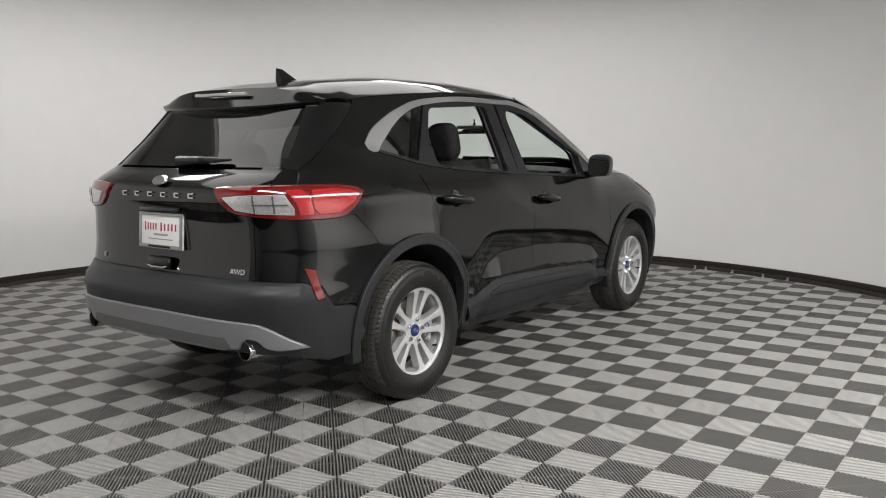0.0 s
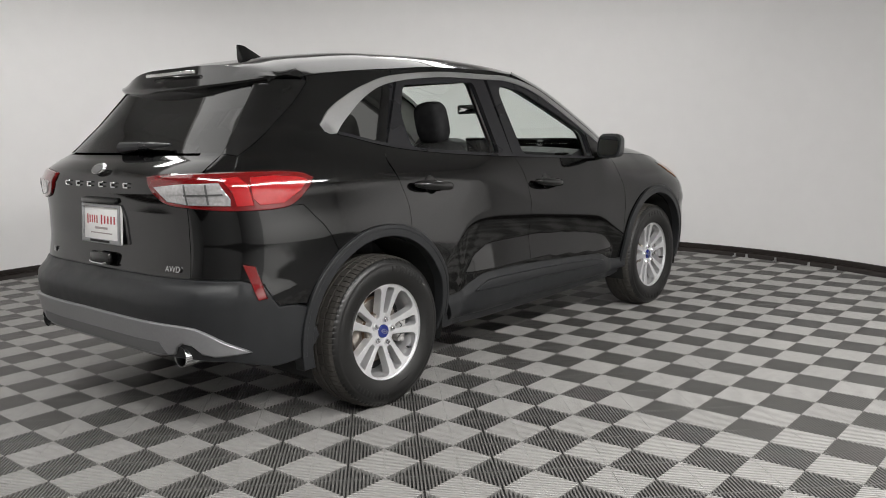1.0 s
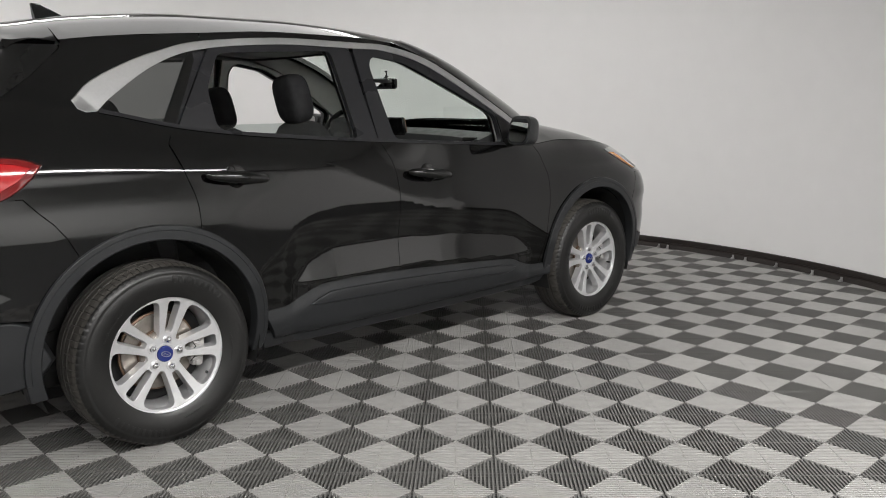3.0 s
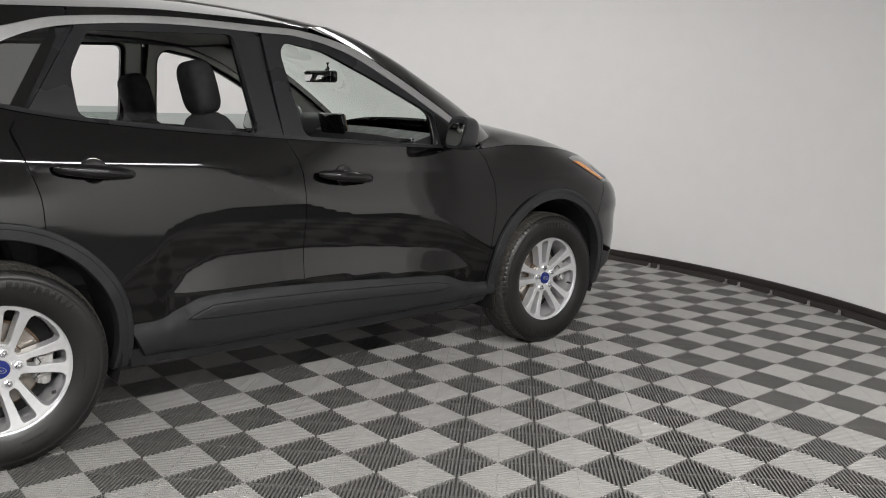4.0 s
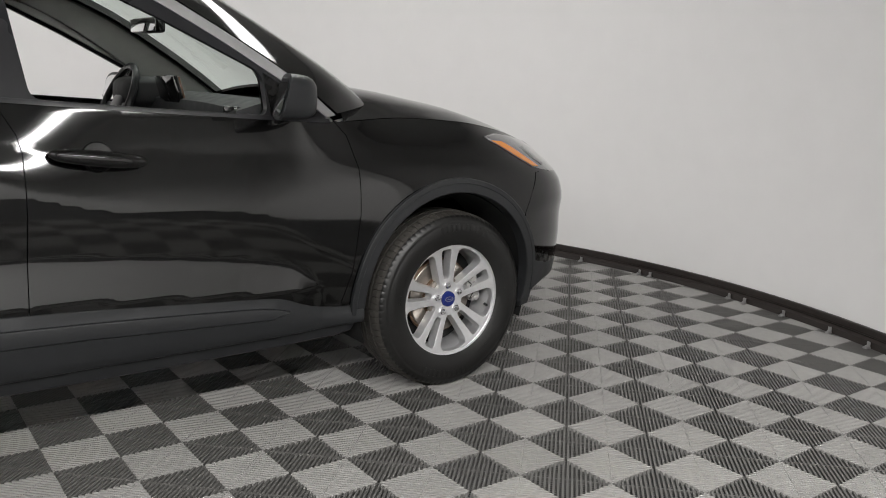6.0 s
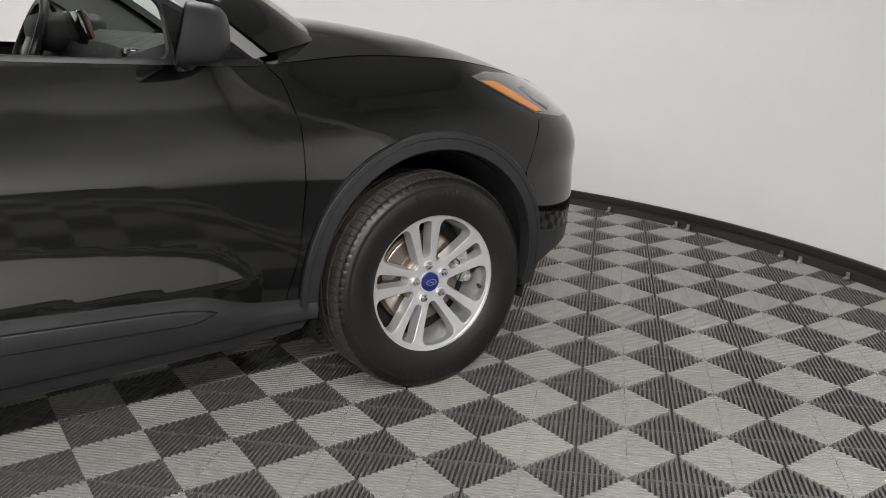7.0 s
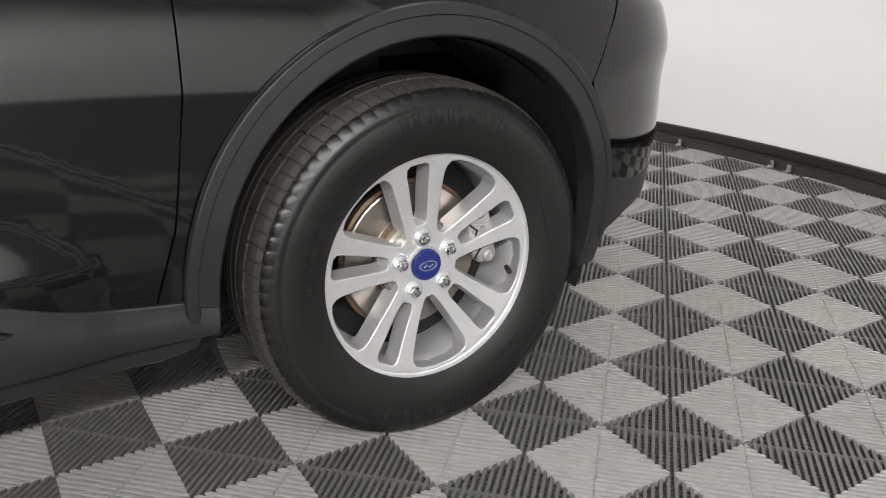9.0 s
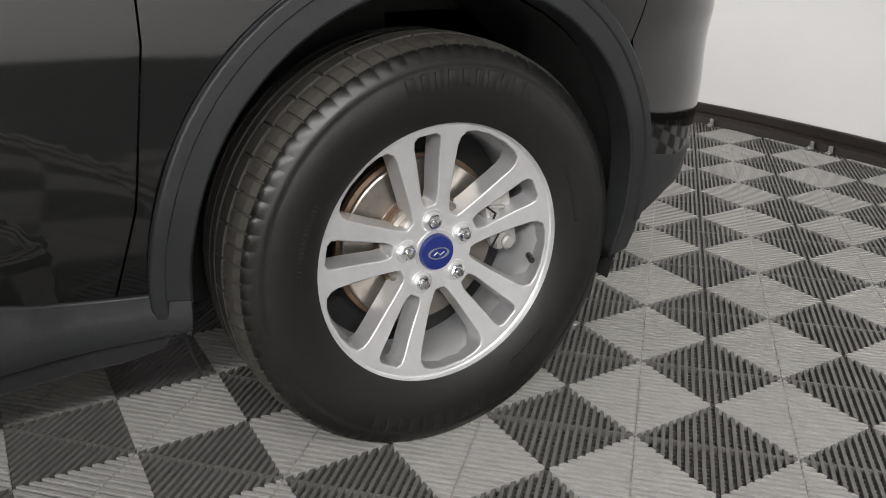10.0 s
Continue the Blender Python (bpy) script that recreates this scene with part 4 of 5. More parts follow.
block(bm, (-0.893, 0.0, 0.752), (0.03, 0.17, 0.055), 0.016)
pull = part("gate_pull", bm, GLOSS_BLACK, gate, "gloss black tailgate pull")
bm = bmesh.new()
tube(bm, [(-0.910, 0.075, 0.735), (-0.914, 0.04, 0.730), (-0.914, -0.04, 0.730), (-0.910, -0.075, 0.735)], 0.004, 8)
part("pull_edge", bm, CHROME, pull)

# ---- nose ----
nose = [(0.9, 0.872), nose_u(3.115, 0.852), nose_u(3.07, 0.77), nose_u(3.03, 0.69), (1.19, 0.62), (1.17, 0.55), (1.15, 0.46), (1.0, 0.43)]
fb = panel("front_bumper", nose_chart, outline(nose, both(nose[::-1], -1), [(-0.7, 0.85), (0, 0.82), (0.7, 0.85)]), PAINT, car, step=0.03, outward=(1, 0, 0))
lip_top, lip_low = [(1.135, 0.48), (1.0, 0.45), (0.6, 0.44)], [(0.6, 0.385), (0.85, 0.388), (1.0, 0.378), (1.12, 0.345)]
panel("bumper_lip", nose_chart, outline(lip_top, both(lip_top[::-1], -1), both(lip_low[::-1], -1), lip_low), CLADDING, fb, step=0.04, depth=0.03, off=0.002, gap=0, outward=(1, 0, 0), edge=0.006)
panel("grille", nose_chart, outline([(-0.66, 0.82), (0.66, 0.82), (0.6, 0.92), (0, 0.95), (-0.6, 0.92)]), GLOSS_BLACK, fb, step=0.06, outward=(1, 0, 0))
for sign in (RIGHT, LEFT):
    hp = [(1.285, 0.998), (1.22, 0.955), (1.10, 0.873), (0.95, 0.850), (0.70, 0.842), (0.66, 0.925), (0.82, 0.964), (1.0, 0.992), (1.16, 1.008)]
    hl = panel("headlight", nose_chart, both(hp, sign), LAMP_GREY, car, step=0.03, depth=0.03, off=0.004, outward=(0.7, sign, 0.3), label="smoked headlight with an amber side lens", edge=0.004)
    panel("amber_lens", nose_chart, both([(1.262, 0.985), (1.20, 0.944), (1.105, 0.880), (1.06, 0.876), (1.09, 0.905), (1.14, 0.950), (1.19, 0.980)], sign), AMBER, hl, step=0.03, depth=0.004, off=0.008, gap=0, outward=(0.7, sign, 0.3), label="amber side reflector")
    panel("light_blade", nose_chart, both([(1.06, 0.955), (1.03, 0.955), (1.02, 0.915), (0.98, 0.885), (1.01, 0.880), (1.045, 0.91)], sign), BRIGHT, hl, step=0.03, depth=0.004, off=0.008, gap=0, outward=(0.7, sign, 0.3))


# ---- door mirrors ----
def door_mirror(sign):
    bm = bmesh.new()
    secs = [(0.0, 0.93), (0.03, 1.0), (0.30, 1.01), (0.60, 0.97), (0.80, 0.86), (0.93, 0.66), (0.985, 0.42), (1.0, 0.15)]
    rings = []
    for k, s in secs:
        ring = []
        for j in range(28):
            a = 2 * math.pi * j / 28
            cy, cz = math.copysign(abs(math.cos(a)) ** 0.55, math.cos(a)), math.copysign(abs(math.sin(a)) ** 0.55, math.sin(a))
            ring.append(bm.verts.new((1.915 + 0.130 * k + 0.02 * cz * (1 - k) - 0.026 * cy * s, sign * (0.972 + 0.095 * cy * s - 0.02 * k), 1.148 + 0.074 * cz * s - 0.006 * k)))
        rings.append(ring)
    for a, b in zip(rings, rings[1:]):
        for j in range(28):
            bm.faces.new((a[j], a[(j + 1) % 28], b[(j + 1) % 28], b[j]))
    bm.faces.new(rings[-1])
    bm.faces.new(rings[0])
    mir = part("door_mirror", bm, CLADDING, car, "dark grey door mirror housing")
    bm = bmesh.new()
    ring = []
    for j in range(28):
        a = 2 * math.pi * j / 28
        cy, cz = math.copysign(abs(math.cos(a)) ** 0.55, math.cos(a)), math.copysign(abs(math.sin(a)) ** 0.55, math.sin(a))
        ring.append(bm.verts.new((1.912 + 0.018 * cz - 0.0235 * cy, sign * (0.972 + 0.080 * cy), 1.148 + 0.060 * cz)))
    bm.faces.new(ring)
    part("mirror_glass", bm, MIRROR, mir, "mirror glass")
    bm = bmesh.new()
    tube(bm, [(1.96, sign * 0.80, 1.068), (1.965, sign * 0.86, 1.082), (1.96, sign * 0.93, 1.098)], lambda t: 0.030 - 0.006 * t, 12)
    part("mirror_foot", bm, GLOSS_BLACK, mir)
    ch = side_chart(sign)
    panel("mirror_sail", ch, [(1.935, 1.075), (1.93, 1.225), (1.985, 1.19), (2.13, 1.08)], GLOSS_BLACK, mir, step=0.05, off=0.003, outward=(0, sign, 0))


door_mirror(RIGHT)
door_mirror(LEFT)

# ---- inside the car ----
bm = bmesh.new()
block(bm, (1.4, 0, 0.37), (3.6, 1.22, 0.20), 0.05)
block(bm, (1.32, 0, 0.33), (1.76, 1.66, 0.14), 0.03)
block(bm, (-0.55, 0, 0.56), (0.62, 1.30, 0.24), 0.08)
block(bm, (3.0, 0, 0.55), (0.7, 1.2, 0.5), 0.08)
part("underbody", bm, UNDER, car)
for cx in (0.0, 2.70):
    for sign in (RIGHT, LEFT):
        A = REAR_ARCH if cx == 0.0 else FRONT_ARCH
        bm = bmesh.new()
        line = arc(A[0], A[1] - 0.02, A[2] - 0.03, A[3] - 0.03, -20, 200, 30)
        r0 = [bm.verts.new((x, sign * 0.885, z)) for x, z in line]
        r1 = [bm.verts.new((x, sign * 0.60, z)) for x, z in line]
        for k in range(len(line) - 1):
            bm.faces.new((r0[k], r0[k + 1], r1[k + 1], r1[k]))
        bm.faces.new(r1)
        part("wheel_liner", bm, UNDER, car)


def cushion(bm, centre, size, turn=None, power=3.2, nu=20, nv=12):
    """A soft rounded block."""
    rows = []
    for i in range(nv + 1):
        t = -math.pi / 2 + math.pi * i / nv
        row = []
        for j in range(nu):
            a = 2 * math.pi * j / nu
            f = lambda c: math.copysign(abs(c) ** (2 / power), c)
            p = Vector((f(math.cos(t)) * f(math.cos(a)) * size[0] / 2, f(math.cos(t)) * f(math.sin(a)) * size[1] / 2, f(math.sin(t)) * size[2] / 2))
            if turn is not None:
                p = turn @ p
            row.append(bm.verts.new(Vector(centre) + p))
        rows.append(row)
    for a, b in zip(rows, rows[1:]):
        for j in range(nu):
            bm.faces.new((a[j], a[(j + 1) % nu], b[(j + 1) % nu], b[j]))


def seat(x, y, width, top, head_z, head_w):
    lean = Matrix.Rotation(radians(-14), 3, "Y")
    bm = bmesh.new()
    cushion(bm, (x + 0.10, y, 0.93 - (1.22 - top)), (0.15, width, 0.62), lean)
    back = part("seat_back", bm, SEAT, car, "charcoal cloth seat back")
    bm = bmesh.new()
    cushion(bm, (x + 0.38, y, 0.60), (0.54, width, 0.18))
    part("seat_cushion", bm, SEAT, car)
    bm = bmesh.new()
    cushion(bm, (x, y, head_z), (0.125, head_w, 0.235), lean, 3.6, 24, 16)
    hd = part("headrest", bm, SEAT, car, "charcoal cloth headrest")
    for s in (-1, 1):
        bm = bmesh.new()
        tube(bm, [(x + 0.035, y + s * 0.06, head_z - 0.19), (x, y + s * 0.06, head_z - 0.06)], 0.006, 8)
        part("headrest_rod", bm, CHROME, hd)


for y in (-0.37, 0.37):
    seat(0.95, y, 0.48, 1.20 if y < 0 else 1.15, 1.315 if y < 0 else 1.265, 0.20)
for y in (-0.38, 0.38):
    seat(0.02, y, 0.52, 1.12, 1.20, 0.24)

bm = bmesh.new()
sect = [(2.42, 1.06), (2.20, 1.125), (1.98, 1.145), (1.88, 1.115), (1.86, 1.02), (1.90, 0.86), (2.0, 0.70), (2.42, 0.70)]
rings = [[bm.verts.new((x - 0.02 * (abs(y) / 0.72) ** 2, y, z - 0.02 * (abs(y) / 0.72) ** 3)) for x, z in sect] for y in np.linspace(-0.74, 0.74, 13)]
for a, b in zip(rings, rings[1:]):
    for k in range(len(sect)):
        bm.faces.new((a[k], a[(k + 1) % len(sect)], b[(k + 1) % len(sect)], b[k]))
bm.faces.new(rings[0])
bm.faces.new(rings[-1])
dash = part("dashboard", bm, DASH, car, "dark vinyl dashboard")
bm = bmesh.new()
cushion(bm, (1.90, 0.37, 1.135), (0.26, 0.36, 0.14), None, 3.5)
part("cluster_hood", bm, DASH, dash)
bm = bmesh.new()
block(bm, (1.880, 0.0, 1.135), (0.022, 0.235, 0.150), 0.006, Matrix.Rotation(radians(-14), 3, "Y"))
scr = part("centre_screen", bm, SCREEN, dash, "upright black centre screen")
bm = bmesh.new()
block(bm, (1.893, 0.0, 1.135), (0.016, 0.225, 0.142), 0.005, Matrix.Rotation(radians(-14), 3, "Y"))
part("screen_back", bm, SCREEN_BACK, scr)
for s in (-0.66, 0.66):
    bm = bmesh.new()
    block(bm, (1.875, s, 1.085), (0.03, 0.10, 0.045), 0.008)
    part("air_vent", bm, GLOSS_BLACK, dash)
wheel_m = pose(1.76, 0.37, 1.075, 0, -66, 0)
bm = bmesh.new()
tube(bm, [(0.185 * math.cos(2 * math.pi * k / 36), 0.185 * math.sin(2 * math.pi * k / 36), 0) for k in range(36)], 0.016, 10, True)
sw = part("steering_wheel", bm, SATIN_BLACK, car, "black steering wheel")
sw.matrix_basis = wheel_m
bm = bmesh.new()
cushion(bm, (0, 0, -0.02), (0.15, 0.17, 0.06), None, 3)
for a in (0, 180, 270):
    block(bm, (0.11 * math.cos(radians(a + 90)), 0.11 * math.sin(radians(a + 90)), -0.012), (0.035, 0.12, 0.02) if a != 270 else (0.12, 0.035, 0.02), 0.006)
part("steering_hub", bm, SATIN_BLACK, sw)
bm = bmesh.new()
block(bm, (1.80, 0.0, 1.400), (0.035, 0.235, 0.062), 0.014, Matrix.Rotation(radians(10), 3, "Z"))
rv = part("inner_mirror", bm, GLOSS_BLACK, car, "rear-view mirror")
bm = bmesh.new()
block(bm, (1.781, 0.003, 1.400), (0.004, 0.205, 0.048), 0.0015, Matrix.Rotation(radians(10), 3, "Z"))
part("mirror_glass", bm, MIRROR, rv)
bm = bmesh.new()
tube(bm, [(1.815, 0, 1.41), (1.845, 0, 1.445), (1.84, 0, 1.475)], 0.010, 8)
part("mirror_stem", bm, GLOSS_BLACK, rv)
bm = bmesh.new()
block(bm, (-0.35, 0, 0.90), (0.75, 1.30, 0.03), 0.01)
block(bm, (-0.70, 0, 0.80), (0.06, 1.2, 0.55), 0.02)
part("cargo_cover", bm, UNDER, car)


# ---- wheels ----
def rim_depth(r):
    """How far the rim's face stands out at a radius."""
    t = min(1, max(0, (r - 0.04) / 0.18))
    return 0.066 + 0.022 * t ** 1.6


def rim_chart(p, q, off=0.0):
    return (p, -(rim_depth(math.hypot(p, q)) + off), q)


def polar(r, a):
    return (r * math.cos(a), r * math.sin(a))


def build_wheel():
    """One wheel at the origin, its face towards -y."""
    wheel = new("wheel")
    wheel.parent = car
    prof = [(0.226, -0.098), (0.236, -0.104), (0.248, -0.108), (0.262, -0.113), (0.285, -0.1165), (0.300, -0.1165), (0.312, -0.1135), (0.3175, -0.1115), (0.3195, -0.1125), (0.326, -0.1095), (0.338, -0.1035), (0.346, -0.096), (0.3525, -0.082), (0.356, -0.062), (0.357, -0.052), (0.349, -0.051), (0.349, -0.044), (0.3575, -0.043),
            (0.358, -0.012), (0.350, -0.011), (0.350, -0.004), (0.358, -0.003), (0.358, 0.016), (0.350, 0.017), (0.350, 0.024), (0.3575, 0.025), (0.357, 0.052), (0.349, 0.053), (0.349, 0.060), (0.356, 0.061), (0.3525, 0.082), (0.346, 0.096), (0.326, 0.109), (0.290, 0.1165), (0.250, 0.109), (0.226, 0.098)]
    V, F = [], []
    angles = [(k, q) for k in range(84) for q in (0.0, 0.80, 0.85, 0.95)]
    seg = len(angles)
    m = len(prof)
    for k, q in angles:
        a = 2 * math.pi * (k + q) / 84
        for i, (r, y) in enumerate(prof):
            rr = r
            if 11 <= i <= 14 and q > 0.82:
                rr -= 0.004 if i > 11 else 0.0025
            if i in (17, 18) and q > 0.82 and k % 2:
                rr -= 0.004
            V.append((rr * math.cos(a + 0.010 * (i - 10) / 6), y, rr * math.sin(a + 0.010 * (i - 10) / 6)))
    for k in range(seg):
        for i in range(m - 1):
            F.append((k * m + i, k * m + i + 1, ((k + 1) % seg) * m + i + 1, ((k + 1) % seg) * m + i))
    tyre = mesh_object("tyre", V, F, RUBBER, wheel, "black road tyre with faint raised bars")
    tyre.data.materials.append(TREAD)
    sm = []
    for p in tyre.data.polygons:
        i = p.index % (m - 1)
        tread = 11 <= i <= 29
        p.material_index = 1 if tread else 0
        sm.append(not tread)
    tyre.data.polygons.foreach_set("use_smooth", sm)
    # raised bars on the sidewall
    bm = bmesh.new()
    for a0, count, w in ((62, 10, 4.6), (242, 10, 4.6)):
        for k in range(count):
            a = radians(a0 + k * w)
            c = Vector((0.299 * math.cos(a), -0.1168, 0.299 * math.sin(a)))
            turn = Matrix.Rotation(-a + math.pi / 2, 3, "Y")
            block(bm, c, (0.013 if k % 3 else 0.017, 0.0016, 0.026), 0.0006, turn)
    for a0, count, w in ((5, 16, 1.6), (150, 18, 1.6), (300, 12, 1.6)):
        for k in range(count):
            a = radians(a0 + k * w)
            block(bm, Vector((0.262 * math.cos(a), -0.1135, 0.262 * math.sin(a))), (0.004, 0.001, 0.007), 0, Matrix.Rotation(-a + math.pi / 2, 3, "Y"))
    tagged(part("sidewall_lettering", bm, RUBBER, tyre), kind="stuff")
    # rim: lip and barrel
    bm = bmesh.new()
    pr = [(0.2255, -0.088), (0.230, -0.099), (0.2345, -0.100), (0.2355, -0.096), (0.2335, -0.09), (0.232, 0.09), (0.210, 0.09), (0.208, 0.0), (0.206, -0.045), (0.2185, -0.082), (0.2215, -0.086), (0.2255, -0.088)]
    rings = []
    for r, y in pr:
        rings.append([bm.verts.new((r * math.cos(2 * math.pi * k / 96), y, r * math.sin(2 * math.pi * k / 96))) for k in range(96)])
    for a, b in zip(rings, rings[1:]):
        for k in range(96):
            bm.faces.new((a[k], a[(k + 1) % 96], b[(k + 1) % 96], b[k]))
    rim = part("rim", bm, ALLOY, wheel, "silver alloy rim with five pairs of spokes")
    # rim: face with ten openings
    holes = []
    first = radians(97)
    for k in range(5):
        c = first + k * 2 * math.pi / 5
        ax, ay = np.array([math.cos(c), math.sin(c)]), np.array([-math.sin(c), math.cos(c)])
        half = [(0.082, 0.0095), (0.088, 0.0140), (0.100, 0.0175), (0.130, 0.0200), (0.165, 0.0230), (0.190, 0.0260), (0.203, 0.0250), (0.2105, 0.0165)]
        slot = [(r, -o) for r, o in half] + [(r, o) for r, o in half[::-1]]
        slot = [tuple(ax * r + ay * o) for r, o in slot]
        d = c + math.pi / 5
        bx, by = np.array([math.cos(d), math.sin(d)]), np.array([-math.sin(d), math.cos(d)])
        half = [(0.068, 0.0085), (0.076, 0.0150), (0.100, 0.0275), (0.125, 0.0390), (0.150, 0.0500), (0.176, 0.0610), (0.190, 0.0635), (0.2030, 0.0590), (0.2110, 0.0450), (0.2165, 0.0200)]
        wide = [(r, -o) for r, o in half] + [(r, o) for r, o in half[::-1]]
        wide = [tuple(bx * r + by * o) for r, o in wide]
        for h in (slot, wide):
            h = outline(h)
            holes.append(h)
    disc = [polar(0.2205, 2 * math.pi * k / 96) for k in range(96)]
    panel("spokes", rim_chart, disc, ALLOY, rim, holes, step=0.011, depth=0.042, gap=0.0, outward=(0, -1, 0), edge=0.0028, draft=0.0035)
    # hub cap, nuts, valve
    bm = bmesh.new()
    lathe(bm, [(0.032, -0.060), (0.032, -0.071), (0.0295, -0.075), (0.0, -0.077)], (0, 0, 0), "y", 36)
    cap = part("centre_cap", bm, BLUE, wheel, "blue centre cap with a light oval")
    bm = bmesh.new()
    lathe(bm, [(0.020, -0.0745), (0.0195, -0.0785), (0.017, -0.0785), (0.0165, -0.0745)], (0, 0, 0), "y", 32)
    for v in bm.verts:
        v.co.z *= 0.52
    tube(bm, [(-0.010, -0.078, -0.002), (-0.004, -0.078, 0.003), (0.002, -0.078, -0.003), (0.010, -0.078, 0.002)], 0.0012, 6)
    part("cap_oval", bm, SILVER_PLASTIC, cap)
    bm = bmesh.new()
    lathe(bm, [(0.0335, -0.058), (0.0335, -0.0685), (0.0385, -0.0690), (0.0415, -0.062)], (0, 0, 0), "y", 40)
    part("cap_ring", bm, ALLOY, wheel)
    for k in range(5):
        c = first + k * 2 * math.pi / 5
        bm = bmesh.new()
        lathe(bm, [(0.0205, -0.060), (0.0205, -0.0665), (0.0185, -0.0690), (0.0178, -0.062)], (0.0572 * math.cos(c), 0, 0.0572 * math.sin(c)), "y", 24)
        part("nut_seat", bm, ALLOY, wheel)
        bm = bmesh.new()
        lathe(bm, [(0.0135, -0.058), (0.0135, -0.076), (0.0115, -0.078)], (0.0572 * math.cos(c), 0, 0.0572 * math.sin(c)), "y", 6)
        lathe(bm, [(0.0100, -0.076), (0.0095, -0.081), (0.0065, -0.0850), (0.0, -0.0862)], (0.0572 * math.cos(c), 0, 0.0572 * math.sin(c)), "y", 14)
        part("wheel_nut", bm, CHROME, wheel, "chrome wheel nut")
    bm = bmesh.new()
    a = radians(-14)
    tube(bm, [(0.205 * math.cos(a), -0.060, 0.205 * math.sin(a)), (0.196 * math.cos(a), -0.078, 0.196 * math.sin(a)), (0.190 * math.cos(a), -0.090, 0.190 * math.sin(a))], 0.0058, 10)
    part("valve", bm, SATIN_BLACK, wheel, "black tyre valve")
    # brake
    bm = bmesh.new()
    lathe(bm, [(0.148, -0.004), (0.148, -0.012), (0.145, -0.014), (0.092, -0.014), (0.088, -0.018), (0.086, -0.044), (0.080, -0.050), (0.0, -0.050)], (0, 0, 0), "y", 60)
    disc = part("brake_disc", bm, IRON, wheel, "worn brake disc with brown rust")
    bm = bmesh.new()
    lathe(bm, [(0.156, 0.010), (0.156, -0.003), (0.149, -0.006), (0.149, 0.010)], (0, 0, 0), "y", 60)
    lathe(bm, [(0.091, -0.0155), (0.0905, -0.030), (0.087, -0.0305), (0.087, -0.0155)], (0, 0, 0), "y", 48)
    part("rust_band", bm, RUST, disc)
    bm = bmesh.new()
    lathe(bm, [(0.204, 0.03), (0.204, 0.028), (0.0, 0.028)], (0, 0, 0), "y", 48)
    part("back_plate", bm, UNDER, wheel)
    bm = bmesh.new()
    for da, r, sx, sz, d in ((0, 0.150, 0.046, 0.125, 0.0), (0, 0.128, 0.030, 0.085, 0.006)):
        block(bm, (r, -0.030 - d, 0.0), (sx, 0.040, sz), 0.008)
    for zz in (-0.050, 0.050):
        lathe(bm, [(0.013, -0.02), (0.013, -0.054), (0.009, -0.058)], (0.150, 0, zz), "y", 14)
    for zz in (-0.028, -0.012, 0.012, 0.028):
        block(bm, (0.136, -0.057, zz), (0.034, 0.008, 0.006), 0.002, Matrix.Rotation(radians(20 * (1 if zz > 0 else -1)), 3, "Y"))
    cal = part("brake_caliper", bm, CASTING, wheel, "cast aluminium brake caliper")
    cal.rotation_euler = (0, radians(-12), 0)
    bm = bmesh.new()
    tube(bm, [(0.112, -0.060, -0.040), (0.128, -0.064, -0.020), (0.114, -0.064, 0.0), (0.128, -0.064, 0.020), (0.112, -0.060, 0.040)], 0.0022, 6)
    part("pad_spring", bm, UNDER, cal)
    return wheel


HUB = 0.352
TRACK = 0.787
wheel = build_wheel()
wheel.matrix_basis = pose(2.692, -TRACK, HUB + 0.003, 0, 0, 0)
copy_thing(wheel, pose(2.692, TRACK, HUB + 0.003, 0, 0, 180))
copy_thing(wheel, pose(0.004, -TRACK - 0.008, HUB, 0, 20, 0))
copy_thing(wheel, pose(0.004, TRACK + 0.008, HUB, 0, 20, 180))

# ---- floor ----
bm = bmesh.new()
block(bm, (-0.5, -1.9, -0.0445), (16, 15, 0.05))
floor = tagged(part("floor", bm, SUBFLOOR, smooth=False), "grey interlocking ribbed plastic floor tiles", "floor", kind="structure")
X0, Y0, CELL = 0.0, -0.05, 0.2
RIBS, RIB_W, RIB_H, BAR_Z = 20, 0.0068, 0.018, -0.010


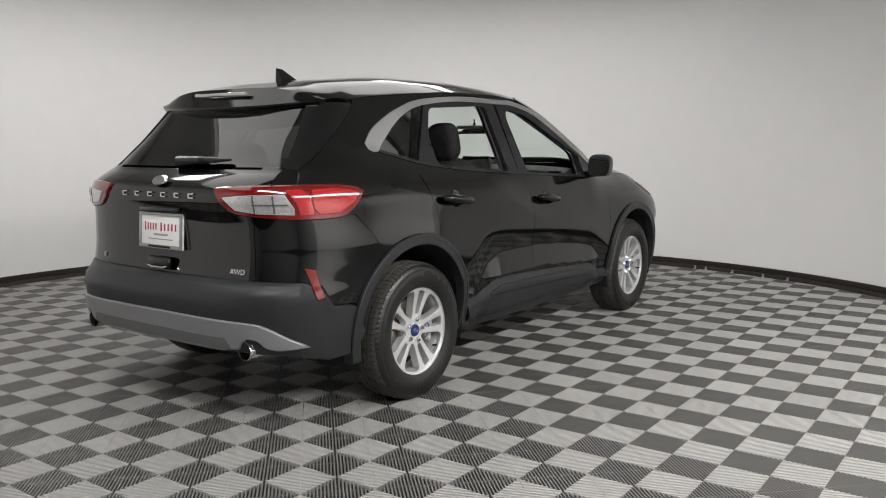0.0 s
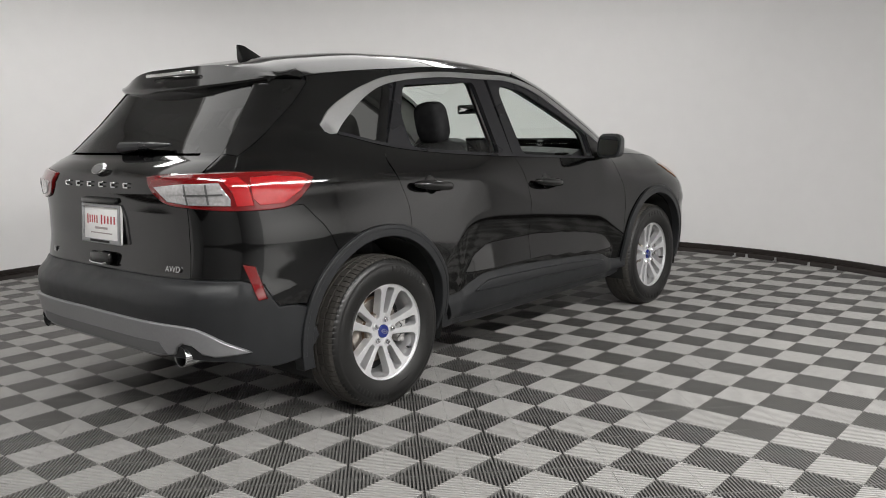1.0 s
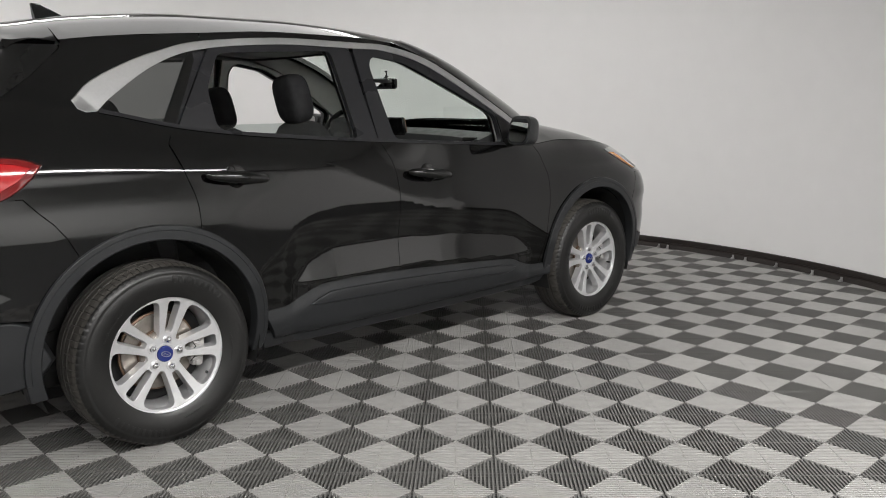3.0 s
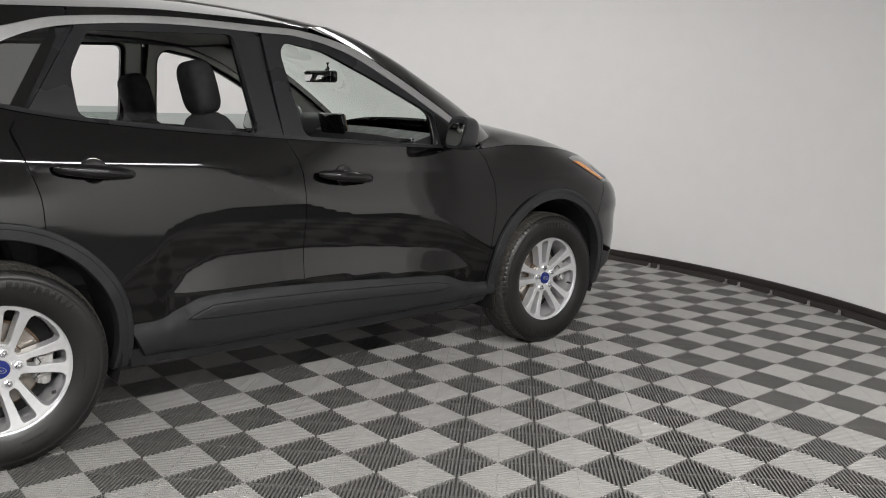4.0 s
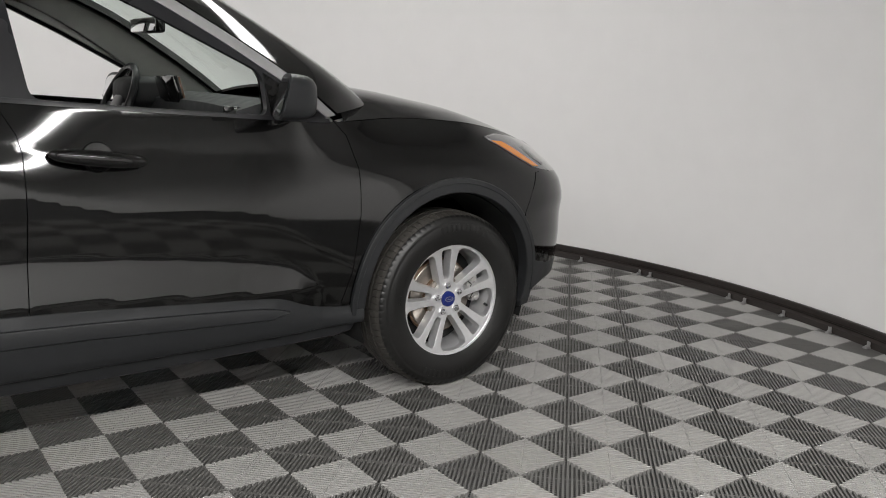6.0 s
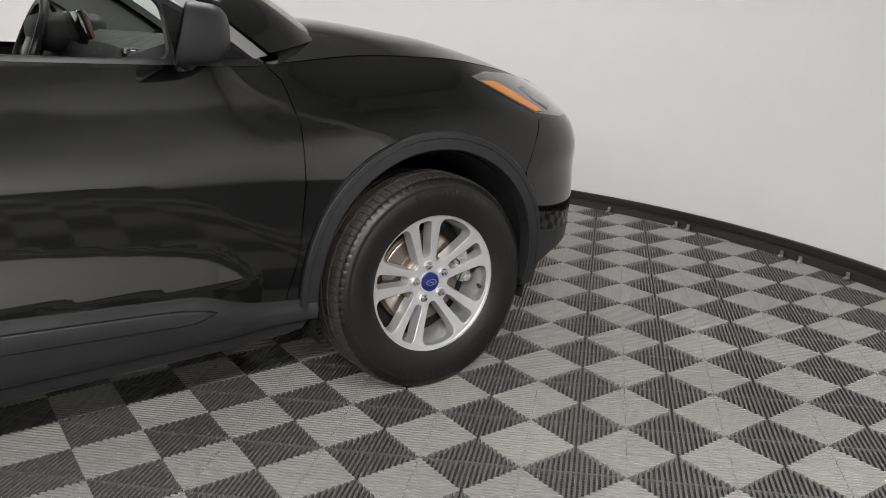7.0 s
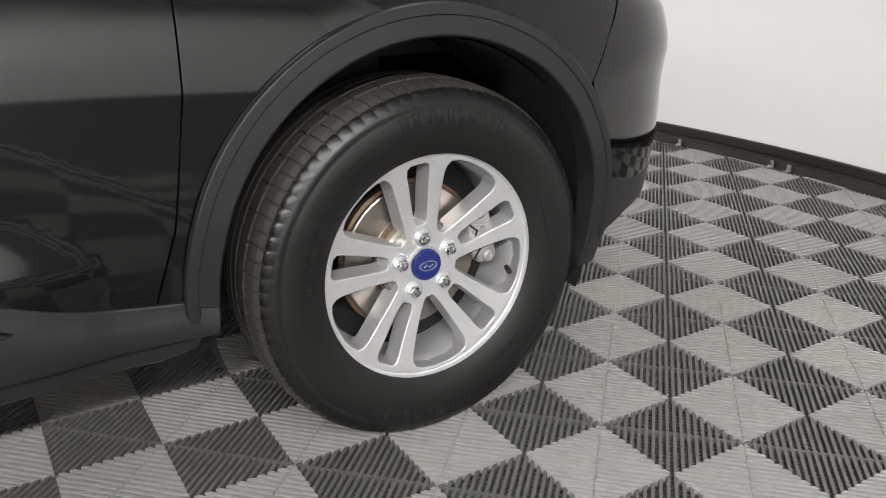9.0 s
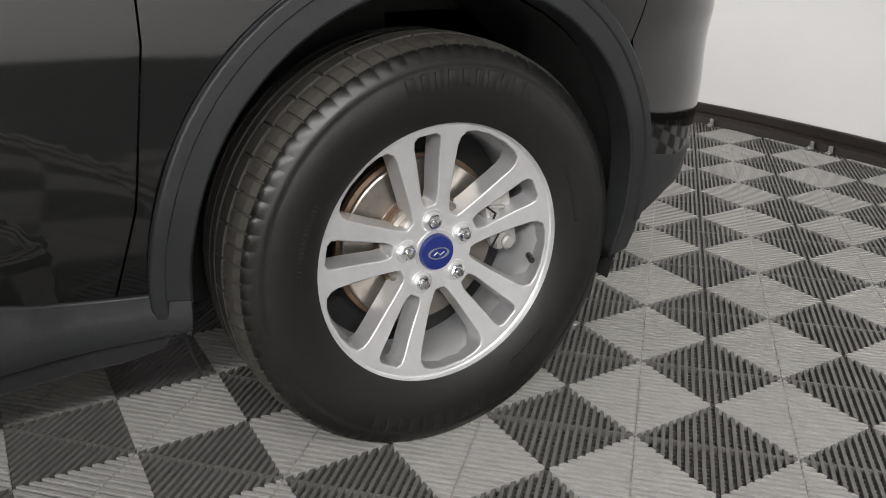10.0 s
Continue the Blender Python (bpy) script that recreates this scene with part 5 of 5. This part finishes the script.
def tile_mesh(lean, bars=22):
    """A square tile of diagonal ribs on low cross bars, with one bar across the middle. lean: the ribs' direction."""
    V, F = [], []

    def prism(o0, o1, top, low, d, reach, ends, groove=0):
        if groove:
            for e in (-1, 1):
                half_prism(o0, o1, top, low, d, reach, ends, (groove, e))
        else:
            half_prism(o0, o1, top, low, d, reach, ends, None)

    def half_prism(o0, o1, top, low, d, reach, ends, cut_at):
        n = Vector((-d.y, d.x))
        s = len(V)
        q = []
        for o in (o0, o1):
            half = max(0.0005, reach - abs(o))
            stops = (-half, half) if cut_at is None else ((-half, min(-cut_at[0], -half + 0.0005) if half < cut_at[0] else -cut_at[0]) if cut_at[1] < 0 else (max(cut_at[0], half - 0.0005) if half < cut_at[0] else cut_at[0], half))
            for e in stops:
                q.append(Vector((CELL / 2, CELL / 2)) + n * o + d * e)
        for z in (top, low):
            V.extend([(p.x, p.y, z) for p in q])
        F.append((s, s + 1, s + 3, s + 2))
        F.append((s + 1, s, s + 4, s + 5))
        F.append((s + 2, s + 3, s + 7, s + 6))
        if ends:
            F.append((s, s + 2, s + 6, s + 4))
            F.append((s + 3, s + 1, s + 5, s + 7))

    diag = CELL / math.sqrt(2) - 0.0008
    d = Vector((1, lean)).normalized()
    n = Vector((-d.y, d.x))
    for k in range(RIBS):
        o = -diag + (k + 0.5) * 2 * diag / RIBS
        prism(o - RIB_W / 2, o + RIB_W / 2, 0.0, -RIB_H, d, diag, True, 0.0013 if lean < 0 else 0)
    for k in range(bars):
        o = -diag + (k + 0.5) * 2 * diag / bars
        prism(o - 0.0020, o + 0.0020, BAR_Z, -RIB_H, n, diag, False)
    if lean > 0:
        prism(-0.0024, 0.0024, -0.0005, -RIB_H, n, diag, False)
    else:
        prism(-0.0016, 0.0016, -0.0035, -RIB_H, n, diag, False)
    return np.array(V), np.array(F)


tile_me = {}
for lean, mat in ((1, TILE_DARK), (-1, TILE_LIGHT)):
    V, F = tile_mesh(lean)
    me = bpy.data.meshes.new("floor_tile")
    me.from_pydata(V.tolist(), [], F.tolist())
    me.materials.append(mat)
    me.update()
    tile_me[lean] = me
places = []
for i in range(-23, 26):
    for j in range(-24, 23):
        x, y = X0 + CELL * i, Y0 + CELL * j
        cx, cy = x + CELL / 2, y + CELL / 2
        lean = 1 if (i + j) % 2 else -1
        if cy > -3.3 and (math.hypot(cx - CX, cy - CY) < RAD + 0.12 or (cy < -0.5 and cy > -3.3 and -4.5 < cx < 4.4)) and not (cx > 4.2 and cy < -3.0):
            places.append((math.hypot(cx - 2.3, cy + 1.4), x, y, lean))
places.sort()
for d, x, y, lean in places[:300]:
    ob = new("floor_tile", tile_me[lean])
    ob.parent = floor
    ob.location = (x, y, 0.0)
for lean, mat in ((1, TILE_DARK), (-1, TILE_LIGHT)):
    V, F = tile_mesh(lean, 12)
    rest = [p for p in places[300:] if p[3] == lean]
    RV = np.concatenate([V + np.array([x, y, 0]) for _, x, y, _ in rest])
    RF = np.concatenate([F + k * len(V) for k in range(len(rest))])
    far = mesh_object("far_floor_tiles", RV.tolist(), RF.tolist(), mat, floor, smooth=False)
    tagged(far, kind="stuff")

# plain floor past the tiles
for k, (cx, cy, sx, sy) in enumerate(((-0.9, -5.95, 13.4, 5.4), (-6.0, -1.55, 3.2, 3.4))):
    bm = bmesh.new()
    block(bm, (cx, cy, -0.009), (sx, sy, 0.016))
    tagged(part("floor_slab", bm, CONCRETE, smooth=False), "plain dark coated floor past the tiles", "floor", kind="structure")
